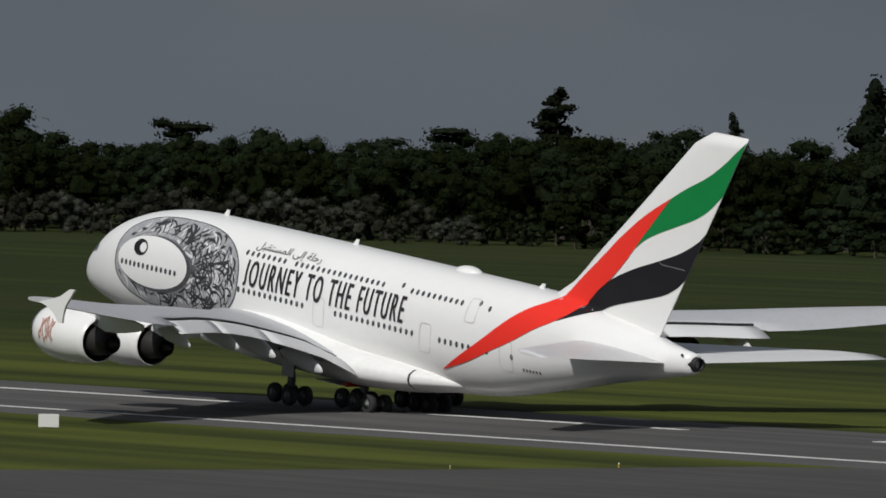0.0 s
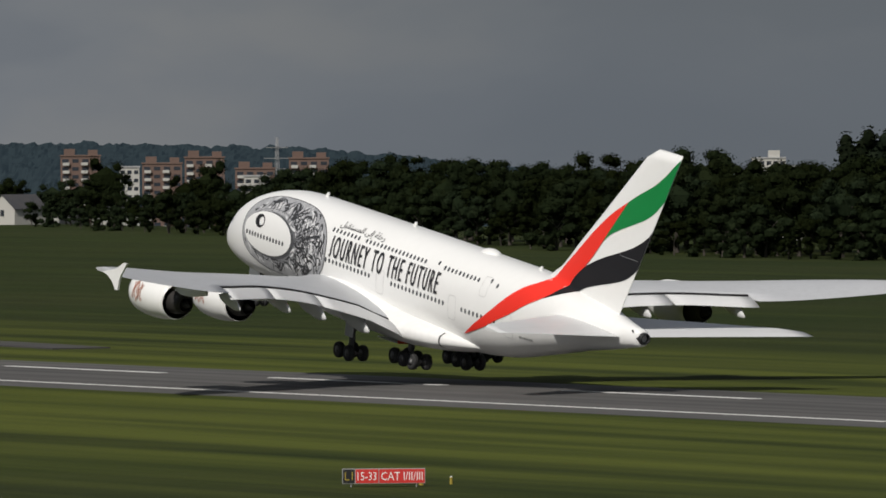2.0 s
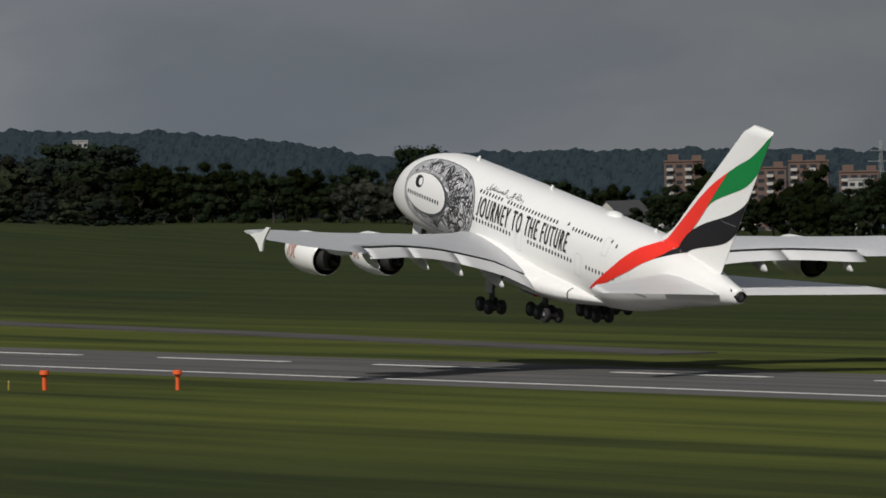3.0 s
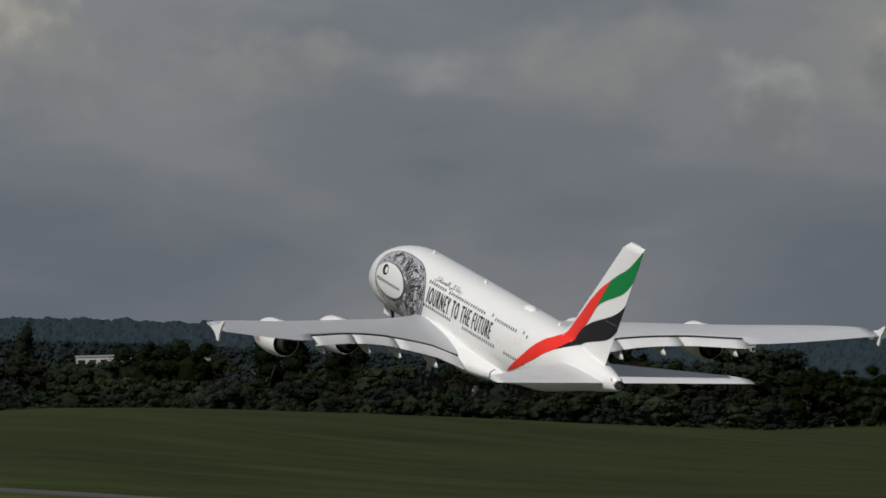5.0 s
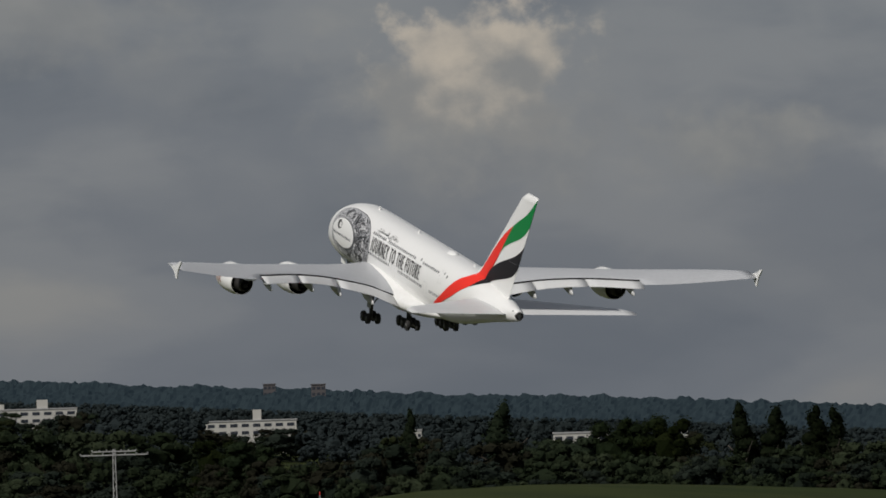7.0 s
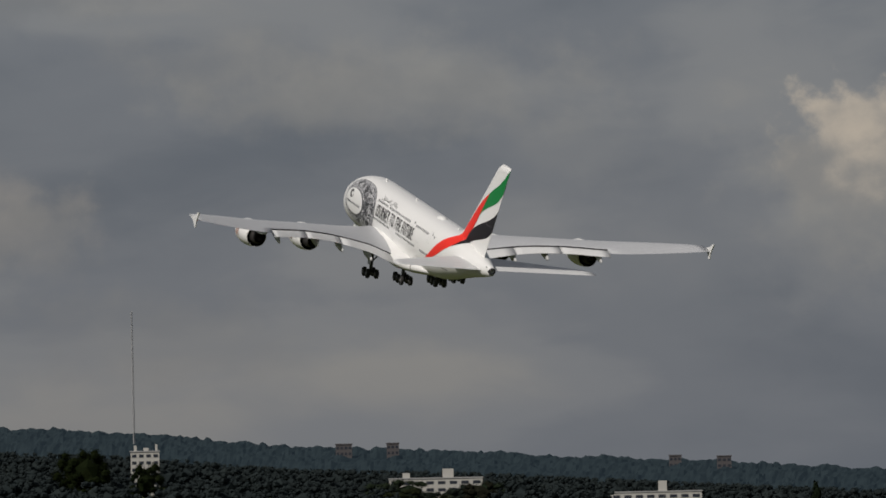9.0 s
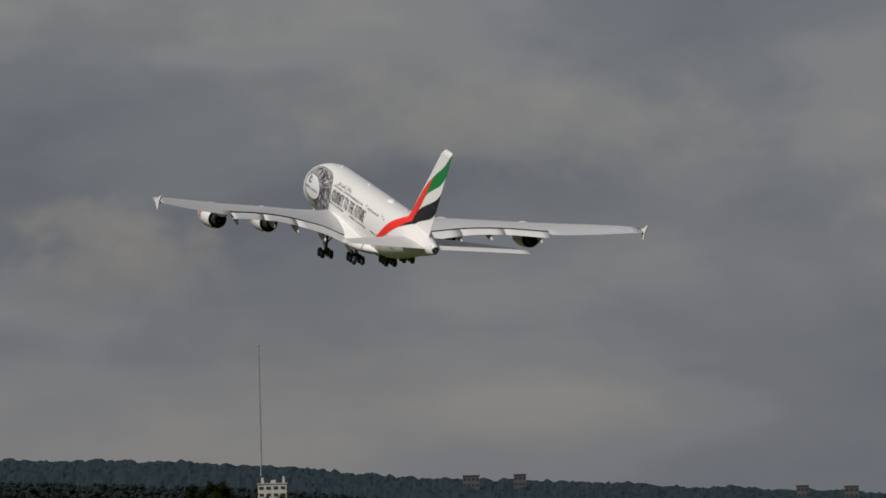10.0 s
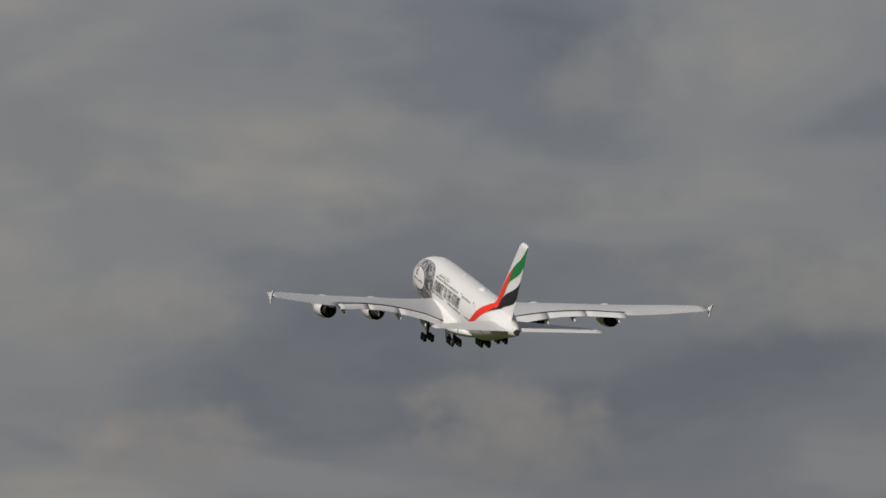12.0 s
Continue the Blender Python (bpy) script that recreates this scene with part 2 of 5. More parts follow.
def leaf_material(name, a, b, c3):
    m = bpy.data.materials.new(name)
    m.use_nodes = True
    g = Nodes(m.node_tree)
    geo = g.add("ShaderNodeNewGeometry").outputs["Random Per Island"]
    rnd = g.add("ShaderNodeObjectInfo").outputs["Random"]
    c = g.ramp(geo, [(0.0, tuple((u + v) / 2 for u, v in zip(a, b))), (0.6, b), (1.0, tuple((u + v) / 2 for u, v in zip(b, c3)))], "LINEAR")
    c = g.add("ShaderNodeHueSaturation", {"Hue": g.math("MULTIPLY_ADD", rnd, 0.05, 0.475), "Saturation": g.math("MULTIPLY_ADD", rnd, -0.3, 1.05),
                                          "Value": g.math("MULTIPLY_ADD", rnd, 0.8, 0.6), "Color": c}).outputs[0]
    s = g.add("ShaderNodeBsdfPrincipled", {"Base Color": c, "Roughness": 0.9, "Specular IOR Level": 0.0})
    m.node_tree.links.new(s.outputs[0], g.add("ShaderNodeOutputMaterial").inputs[0])
    return m


# Tree colours set far darker than foliage, cloud shadow put into them.
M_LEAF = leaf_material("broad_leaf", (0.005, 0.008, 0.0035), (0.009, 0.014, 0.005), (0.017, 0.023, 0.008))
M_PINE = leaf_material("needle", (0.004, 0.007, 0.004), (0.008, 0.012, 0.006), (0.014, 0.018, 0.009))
M_WILLOW = leaf_material("silver_leaf", (0.014, 0.015, 0.011), (0.027, 0.029, 0.021), (0.05, 0.051, 0.038))
# Paler, bluer leaves for the far woods: distance haze put into the colour.
M_HAZYLEAF = leaf_material("hazy_leaf", (0.016, 0.022, 0.024), (0.02, 0.027, 0.028), (0.026, 0.033, 0.032))
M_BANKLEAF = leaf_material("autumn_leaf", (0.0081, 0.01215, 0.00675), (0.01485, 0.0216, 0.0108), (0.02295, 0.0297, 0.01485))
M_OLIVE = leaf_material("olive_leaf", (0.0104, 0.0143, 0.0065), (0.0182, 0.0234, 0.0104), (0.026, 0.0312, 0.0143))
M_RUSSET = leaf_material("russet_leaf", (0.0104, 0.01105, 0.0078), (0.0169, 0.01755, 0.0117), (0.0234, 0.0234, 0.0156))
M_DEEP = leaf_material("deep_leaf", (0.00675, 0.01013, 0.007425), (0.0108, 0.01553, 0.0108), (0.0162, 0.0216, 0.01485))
WOOD_TONES = [M_BANKLEAF, M_DEEP, M_OLIVE, M_BANKLEAF, M_DEEP, M_RUSSET]
M_BARK = material("bark", (0.05, 0.042, 0.034), 0.9)


# ---- building helpers ----
def part(name, bm, mat, parent=None, label="", smooth=False):
    me = bpy.data.meshes.new(name)
    bmesh.ops.recalc_face_normals(bm, faces=bm.faces)
    if smooth:
        for f in bm.faces:
            f.smooth = True
    bm.to_mesh(me)
    bm.free()
    me.materials.append(mat)
    ob = new(name, me)
    if parent is not None:
        ob.parent = parent
    if label:
        ob["label"] = label
    return ob


def shared(name, mesh, parent, m):
    ob = new(name, mesh)
    ob.parent = parent
    ob.matrix_basis = m
    return ob


def holder(name, label, category, m=None, group="", kind=""):
    ob = new(name)
    ob.empty_display_size = 0.5
    if m is not None:
        ob.matrix_basis = m
    return tagged(ob, label, category, group, kind)


def box(bm, lo, hi, m=None):
    r = bmesh.ops.create_cube(bm, size=1.0)
    c = [(a + b) / 2 for a, b in zip(lo, hi)]
    d = [b - a for a, b in zip(lo, hi)]
    t = Matrix.Translation(c) @ Matrix.Diagonal((*d, 1))
    bmesh.ops.transform(bm, matrix=(m @ t) if m is not None else t, verts=r["verts"])
    return r["verts"]


def rod(bm, a, b, r0, r1=None, seg=10):
    a, b = Vector(a), Vector(b)
    r1 = r0 if r1 is None else r1
    res = bmesh.ops.create_cone(bm, cap_ends=True, segments=seg, radius1=r0, radius2=r1, depth=(b - a).length)
    t = Matrix.Translation((a + b) / 2) @ (b - a).to_track_quat("Z", "Y").to_matrix().to_4x4()
    bmesh.ops.transform(bm, matrix=t, verts=res["verts"])


def loft(bm, rings, closed=True, caps=(True, True)):
    rows = [[bm.verts.new(p) for p in ring] for ring in rings]
    for r, q in zip(rows, rows[1:]):
        n = len(r)
        for i in range(n if closed else n - 1):
            bm.faces.new((r[i], r[(i + 1) % n], q[(i + 1) % n], q[i]))
    if caps[0]:
        bm.faces.new(rows[0][::-1])
    if caps[1]:
        bm.faces.new(rows[-1])
    return rows


def smooth_curve(xs, ys):
    """A monotone cubic through the points."""
    xs, ys = np.array(xs, float), np.array(ys, float)
    h, d = np.diff(xs), np.diff(ys) / np.diff(xs)
    m = np.zeros(len(xs))
    m[0], m[-1] = d[0], d[-1]
    for i in range(1, len(xs) - 1):
        if d[i - 1] * d[i] > 0:
            w1, w2 = 2 * h[i] + h[i - 1], h[i] + 2 * h[i - 1]
            m[i] = (w1 + w2) / (w1 / d[i - 1] + w2 / d[i])

    def at(x):
        x = min(max(x, xs[0]), xs[-1])
        i = min(int(np.searchsorted(xs, x, side="right")) - 1, len(xs) - 2)
        t = (x - xs[i]) / h[i]
        return float((1 + 2 * t) * (1 - t) ** 2 * ys[i] + t * (1 - t) ** 2 * h[i] * m[i]
                     + t * t * (3 - 2 * t) * ys[i + 1] + t * t * (t - 1) * h[i] * m[i + 1])

    return at


# ---- ground ----
def mound(x, y):
    """A long grass bank north of the runway, met at about 1950 m."""
    r, a = math.hypot(x, y), math.degrees(math.atan2(x, y))
    if not 10 < a < 30 or not 1000 < r < 3000:
        return 0.0
    crest = BANK(a)
    d = (r - 1950) / (420 if r < 1950 else 160)
    return crest * math.exp(-d * d) * min(max((x - 425) / 25, 0.0), 1.0)


BANK = smooth_curve([10, 17.2, 17.9, 18.3, 18.7, 19.0, 19.5, 20.2, 21.1, 22.5, 23.5, 24.3, 25.2, 27, 30],
                    [0, 0, 3.5, 6.7, 8.4, 9.8, 11.1, 11.6, 10.5, 7.6, 5.1, 3.4, 1.6, 0, 0])


def make_ground():
    bm = bmesh.new()
    xs = list(np.arange(-4500, 4501, 500.0))
    fine_x = sorted(set([x for x in xs if not 250 < x < 2600] + list(np.arange(250, 1150, 25.0)) + list(np.arange(1150, 2601, 75.0))))
    fine_y = sorted(set([y for y in np.arange(-4500, 4901, 500.0) if not 700 < y < 4300] + list(np.arange(700, 4301, 50.0))))
    grid = [[bm.verts.new((x, y, land(x, y))) for x in fine_x] for y in fine_y]
    for a, b in zip(grid, grid[1:]):
        for i in range(len(fine_x) - 1):
            bm.faces.new((a[i], a[i + 1], b[i + 1], b[i]))
    ob = part("ground", bm, M_GRASS, smooth=True)
    tagged(ob, "mown green airfield grass in faint stripes", "ground", kind="structure")


def slab(name, outline, z, mat, label, category, kind="structure", thick=0.3):
    bm = bmesh.new()
    top = [bm.verts.new((x, y, z)) for x, y in outline]
    bm.faces.new(top)
    low = [bm.verts.new((x, y, z - thick)) for x, y in outline]
    n = len(top)
    for i in range(n):
        bm.faces.new((top[i], top[(i + 1) % n], low[(i + 1) % n], low[i]))
    return tagged(part(name, bm, mat), label, category, kind=kind)


MID = 399.3
EDGE = smooth_curve([8, 17, 18, 19, 24, 24.8, 26.5, 28, 30, 33, 36, 41, 60], [3300, 3300, 2900, 2250, 2250, 2290, 2130, 1860, 1630, 1400, 1350, 1260, 1170])


RIDGE = smooth_curve([8, 10, 12, 13, 15, 16.2, 17.1, 18, 19.4, 21.1, 22, 24, 25, 25.6, 26.2, 27.7, 29.5, 31, 34, 45], [0.57, 0.59, 0.62, 0.6, 0.51, 0.405, 0.37, 0.31, 0.225, 0.13, 0.07, 0.0, -0.035, -0.11, -0.19, -0.2, -0.25, -0.36, -0.5, -0.6])


def land(x, y):
    """Ground height: the bank, and a wide hollow beyond the trees to the east."""
    r, a = math.hypot(x, y), math.degrees(math.atan2(x, y))
    up = 0.0
    if 5 < a < 50 and r > 2900:
        f = min((r - 2900) / 1250, 1.0)
        up += f * max(0.0, EYE.z + 4150 * math.tan(radians(RIDGE(a) - 0.26)))
    if not 20 < a < 75:
        return mound(x, y) + up
    f = min(max((r - EDGE(a) - 120) / 600, 0), 1)
    e = min(max((a - 22.5) / 4, 0), 1)
    return mound(x, y) + up - 28 * f * f * (3 - 2 * f) * e * e * (3 - 2 * e)


make_ground()
NEAR, FAR, CROWN = 22.0, 9.5, 0.06


def crowned(name, spans, mat, label, category):
    """A long strip with a cambered cross section: spans are (x from the centre line, height)."""
    bm = bmesh.new()
    rings = []
    for y in (-900, 200, 600, 1000, 1330):
        rings.append([Vector((MID + x, y, z)) for x, z in spans] + [Vector((MID + x, y, -0.4)) for x, z in reversed(spans)])
    loft(bm, rings)
    tagged(part(name, bm, mat), label, category, kind="structure")


def camber(x):
    return 0.07 + CROWN * (1 - abs(x) / (NEAR if x < 0 else FAR))


crowned("runway", [(x, camber(x)) for x in (-NEAR, -NEAR / 2, 0, FAR / 2, FAR)], M_RUNWAY, "grey asphalt runway with dark tyre rubber streaks", "runway")
crowned("shoulder_1", [(-NEAR - 5, 0.03), (-NEAR, 0.066)], M_SHOULDER, "paler asphalt runway shoulder beside the grass", "shoulder")
crowned("shoulder_2", [(FAR, 0.066), (FAR + 2, 0.03)], M_SHOULDER, "paler asphalt runway shoulder beside the grass", "shoulder")
slab("taxiway", [(200, 300), (MID - NEAR - 4.9, 300), (MID - NEAR - 4.9, 427), (372, 434), (367, 439), (345, 442), (318, 450), (300, 457), (200, 480)],
     0.05, M_TAXI, "brown-grey asphalt taxiway joining the runway", "taxiway")
def ribbon(name, centre, width, mat, label):
    """A narrow road draped over the ground along its centre points."""
    bm = bmesh.new()
    rows = []
    for (x0, y0), (x1, y1) in zip(centre, centre[1:]):
        n = max(1, int(math.hypot(x1 - x0, y1 - y0) / 20))
        for k in range(n):
            u = k / n
            x, y = x0 + (x1 - x0) * u, y0 + (y1 - y0) * u
            rows.append([Vector((x + d, y, land(x + d, y) + lift)) for d, lift in ((-width / 2, -0.2), (-width / 2, 0.14), (width / 2, 0.14), (width / 2, -0.2))])
    loft(bm, rows)
    tagged(part(name, bm, mat), label, "road", kind="structure")


ribbon("perimeter_road", [(436, 820), (453, 961), (459, 1041), (470, 1110), (477, 1160), (478, 1260), (482, 1400), (506, 1700)], 6.5, M_TAXI,
       "narrow grey asphalt service road across the grass")


def make_markings():
    bm = bmesh.new()
    x = -NEAR + 1.2
    box(bm, (MID + x - 0.35, -900, 0.0), (MID + x + 0.35, 1330, camber(x) + 0.03))
    tagged(part("runway_edge_marking", bm, M_MARK), "long white painted runway edge stripe", "marking", kind="structure")
    mesh = None
    for k in range(-12, 15):
        y = 535.5 + 50 * k
        if mesh is None:
            bm = bmesh.new()
            box(bm, (-0.45, 0, -0.02), (0.45, 30, 0.015))
            dash = part("centre_line_dash", bm, M_MARK)
            mesh = dash.data
        else:
            dash = new("centre_line_dash", mesh)
        dash.matrix_basis = pose(MID, y, camber(0) + 0.015)
        tagged(dash, "white painted centre line dash on the runway", "marking", "runway centre line", kind="structure")


make_markings()


# ---- the airliner ----
# Stations: s metres aft of the nose, l metres to the left of the centre line, z metres above the hull's axis.
def at(s, l, z):
    return Vector((-l, 36.0 - s, z))


TOP = smooth_curve([-0.3, 0, 0.6, 1.75, 3.67, 6.4, 9, 12, 15, 30, 50, 56, 62, 66.5, 69.2], [-1.85, -1.2, -0.5, 0.55, 2.02, 3.15, 3.8, 4.17, 4.26, 4.3, 4.28, 4.1, 3.4, 2.55, 2.2])
LOW = smooth_curve([-0.3, 0, 0.6, 1.5, 3, 5.5, 8, 12, 44, 49, 55, 61, 65.2, 69.2], [-2.0, -2.45, -2.85, -3.2, -3.6, -4.0, -4.18, -4.25, -4.2, -3.75, -2.45, -1.0, -0.1, 0.85])
WIDE = smooth_curve([-0.3, 0, 0.6, 1.5, 3, 5, 7.5, 11, 46, 52, 58, 63.5, 67.2, 69.2], [0.02, 0.72, 1.32, 1.88, 2.45, 2.98, 3.34, 3.5, 3.5, 3.25, 2.6, 1.65, 0.95, 0.5])
SQUARE = 2.25


def side(s, z, out=0.0):
    """Half width of the hull at a station and height."""
    t, b, w = TOP(s), LOW(s), WIDE(s)
    c, h = (t + b) / 2, (t - b) / 2
    u = min(abs((z - c) / h), 0.999)
    return w * (1 - u ** SQUARE) ** (1 / SQUARE) + out


def hull_normal(s, z):
    e = 0.05
    dz = (side(s, z + e) - side(s, z - e)) / (2 * e)
    return Vector((-1, 0, -dz)).normalized()


def make_fuselage(plane):
    bm = bmesh.new()
    rings = []
    for s in [-0.3, -0.2, 0, 0.3, 0.6] + list(np.linspace(1, 14, 27)) + list(np.linspace(15, 69.2, 60)):
        t, b, w = TOP(s), LOW(s), WIDE(s)
        c, h = (t + b) / 2, (t - b) / 2
        ring = []
        for a in np.linspace(0, 2 * math.pi, 72, endpoint=False):
            x, z = math.sin(a), math.cos(a)
            k = 1 / (abs(x) ** SQUARE + abs(z) ** SQUARE) ** (1 / SQUARE)
            ring.append(at(s, w * x * k, c + h * z * k))
        rings.append(ring)
    loft(bm, rings)
    fus = part("fuselage", bm, M_WHITE, plane, "glossy white painted fuselage", smooth=True)
    # belly fairing
    bm = bmesh.new()
    w = smooth_curve([14, 17, 21, 27, 36, 40, 43.5, 46, 47.5], [2.4, 3.7, 4.4, 4.85, 4.8, 4.4, 3.6, 2.6, 1.8])
    lo = smooth_curve([14, 17, 21, 27, 36, 41, 44.5, 47.5], [-3.9, -4.5, -4.95, -5.1, -5.05, -4.7, -4.15, -3.6])
    hi = smooth_curve([14, 17, 20, 23, 25.6, 30, 34, 36, 41, 44.5, 47.5], [-3.3, -2.8, -1.9, -1.1, -1.1, -1.5, -2.0, -2.2, -2.4, -2.6, -2.9])
    rings = []
    for s in np.linspace(14, 47.5, 50):
        c, h = (hi(s) + lo(s)) / 2, (hi(s) - lo(s)) / 2
        ring = []
        for a in np.linspace(0, 2 * math.pi, 56, endpoint=False):
            x, z = math.sin(a), math.cos(a)
            k = 1 / (abs(x) ** 2.6 + abs(z) ** 2.6) ** (1 / 2.6)
            ring.append(at(s, w(s) * x * k, c + h * z * k))
        rings.append(ring)
    loft(bm, rings)
    fair = part("belly_fairing", bm, M_BELLY, plane, "white belly fairing with a dark panel gap", smooth=True)
    bm = bmesh.new()
    c, h = (hi(42.9) + lo(42.9)) / 2, (hi(42.9) - lo(42.9)) / 2
    rings = []
    for s in (42.82, 42.98):
        ring = []
        for a in np.linspace(0.9, 2 * math.pi - 0.9, 50):
            x, z = math.sin(a), math.cos(a)
            k = 1.004 / (abs(x) ** 2.6 + abs(z) ** 2.6) ** (1 / 2.6)
            ring.append(at(s, w(s) * x * k, c + h * z * k))
        rings.append(ring)
    loft(bm, rings, closed=False, caps=(False, False))
    part("panel_gap", bm, M_DARK, fair)
    return fus


def airfoil(chord, thick, n=14, camber=0.02):
    """Points (x aft of the leading edge, z) round a section."""
    us = [(1 - math.cos(math.pi * i / n)) / 2 for i in range(n + 1)]
    th = [5 * thick * (0.2969 * math.sqrt(u) - 0.126 * u - 0.3516 * u * u + 0.2843 * u ** 3 - 0.1036 * u ** 4) for u in us]
    up = [(u * chord, (t * 1.05 + camber * math.sin(math.pi * u)) * chord) for u, t in zip(us, th)]
    dn = [(u * chord, (-t * 1.05 + camber * math.sin(math.pi * u)) * chord) for u, t in zip(us, th)]
    return up + dn[-2:0:-1]


LE = smooth_curve([2.0, 3.6, 8, 14, 26, 37, 39.6], [16.5, 18.4, 22.3, 26.9, 35.9, 44.2, 46.9])
TE = smooth_curve([2.0, 3.6, 8, 14, 20, 26, 37, 39.6], [38.5, 38.4, 38.6, 39.6, 42.2, 45.7, 49.9, 50.9])
ZT = smooth_curve([2.0, 4.6, 8, 10.5, 16, 21, 26, 33, 39.6], [-4.0, -3.6, -2.1, -1.4, -0.15, 0.55, 0.9, 1.9, 3.1])
ZL = smooth_curve([2.0, 3.6, 6, 10.5, 15, 24, 31, 39.6], [-2.8, -2.65, -2.35, -1.75, -1.05, 0.35, 1.55, 3.1])
FLAP_IN, FLAP_OUT = 4.6, 26.0


def wing_section(l, side_sign, a, b, thick):
    """The wing section at span l between the chord fractions a and b."""
    le, te, zl, zt = LE(l), TE(l), ZL(l), ZT(l)
    chord = te - le
    pts = []
    for x, z in airfoil(chord, thick):
        x = min(max(x, a * chord), b * chord)
        f = x / chord
        pts.append(at(le + x, side_sign * l, zl + (zt - zl) * f + z))
    return pts


def wing_top(l, f, th):
    """Height of the upper skin over the chord line at the chord fraction f."""
    half = 5 * th * (0.2969 * math.sqrt(f) - 0.126 * f - 0.3516 * f * f + 0.2843 * f ** 3 - 0.1036 * f ** 4)
    return (half * 1.05 + 0.02 * math.sin(math.pi * f)) * (TE(l) - LE(l))


def make_wing(plane, sg):
    thick = smooth_curve([2, 8, 14, 26, 39.6], [0.11, 0.1, 0.095, 0.09, 0.08])
    cut = smooth_curve([2, 4.6, 14, 26], [0.85, 0.845, 0.845, 0.81])
    bm = bmesh.new()
    spans = list(np.linspace(2.0, FLAP_OUT, 15)) + [FLAP_OUT + 0.02] + list(np.linspace(28, 39.4, 10))
    rings = [wing_section(l, sg, 0, cut(l) if l <= FLAP_OUT else 1.0, thick(l)) for l in spans]
    loft(bm, rings)
    wing = part("wing", bm, M_WING, plane, "light grey swept wing", smooth=False)
    for f in wing.data.polygons:
        f.use_smooth = len(f.vertices) == 4
    # flap, let down behind the dark strip that stands for its shaded slot
    pieces = ((4.9, 13.4), (13.55, 19.6), (19.75, FLAP_OUT))
    for a, b in pieces:
        bm = bmesh.new()
        rings = []
        for l in np.linspace(a, b, 6):
            le, te, zl, zt = LE(l), TE(l), ZL(l), ZT(l)
            c = te - le
            fc = c * (1 - cut(l)) * 1.12
            s0 = le + cut(l) * c + 0.1
            z0 = zl + (zt - zl) * cut(l) + wing_top(l, cut(l), thick(l)) - 0.19
            drop = radians(16)
            ring = []
            for x, z in airfoil(fc, 0.13, 8):
                ring.append(at(s0 + x * math.cos(drop) + z * math.sin(drop), sg * l, z0 - x * math.sin(drop) + z * math.cos(drop)))
            rings.append(ring)
        loft(bm, rings)
        flap = part("flap", bm, M_FLAP, wing, "pale grey flap let down for take-off")
        for f in flap.data.polygons:
            f.use_smooth = len(f.vertices) == 4
    # Solid near-black strip over the cut: the slot's shade put into colour.
    bm = bmesh.new()
    rows = []
    for l in np.linspace(4.6, FLAP_OUT, 14):
        le, te, zl, zt = LE(l), TE(l), ZL(l), ZT(l)
        c = te - le
        f = cut(l)
        z = zl + (zt - zl) * f
        up = wing_top(l, f, thick(l))
        rows.append([at(le + f * c - 0.05, sg * l, z + up + 0.025), at(le + f * c + 0.09, sg * l, z + up + 0.005),
                     at(le + f * c + 0.09, sg * l, z - 0.1), at(le + f * c - 0.05, sg * l, z - 0.1)])
    loft(bm, rows)
    part("flap_slot", bm, M_DARK, wing, "dark strip standing for the shaded gap ahead of the flap")
    # flap track fairings
    for l, size in ((8.6, 0.95), (13.4, 0.95), (17.8, 0.88), (24.8, 0.72)):
        bm = bmesh.new()
        rings = []
        te, zt = TE(l), ZT(l)
        for u in np.linspace(0, 1, 13):
            s = te - 4.6 * size + 5.3 * size * u
            r = max(0.02, math.sin(math.pi * (0.03 + 0.94 * u)) ** 0.8)
            drop = -0.95 - (0.0 if u < 0.5 else (u - 0.5) * 1.5) * size
            rings.append([at(s, sg * (l + 0.36 * size * r * math.sin(a)), zt + 0.2 + drop + 0.9 * size * r * math.cos(a) * (1.0 if math.cos(a) < 0 else 0.7))
                          for a in np.linspace(0, 2 * math.pi, 12, endpoint=False)])
        loft(bm, rings)
        part("flap_track_fairing", bm, M_FLAP, wing, "pale grey canoe-shaped flap track fairing", smooth=True)
    # wing fence
    bm = bmesh.new()
    outline = [(48.3, 3.05), (49.6, 3.4), (50.7, 3.75), (51.7, 4.35), (52.3, 4.4), (51.9, 3.9), (51.4, 3.25), (51.2, 2.7), (51.1, 2.0), (50.7, 1.95), (50.0, 2.55), (49.2, 2.9)]
    loft(bm, [[at(s - 0.1, sg * 39.42, z) for s, z in outline], [at(s - 0.1, sg * 39.58, z) for s, z in outline]])
    part("wing_fence", bm, M_WHITE, wing, "white arrowhead wing-tip fence")
    return wing


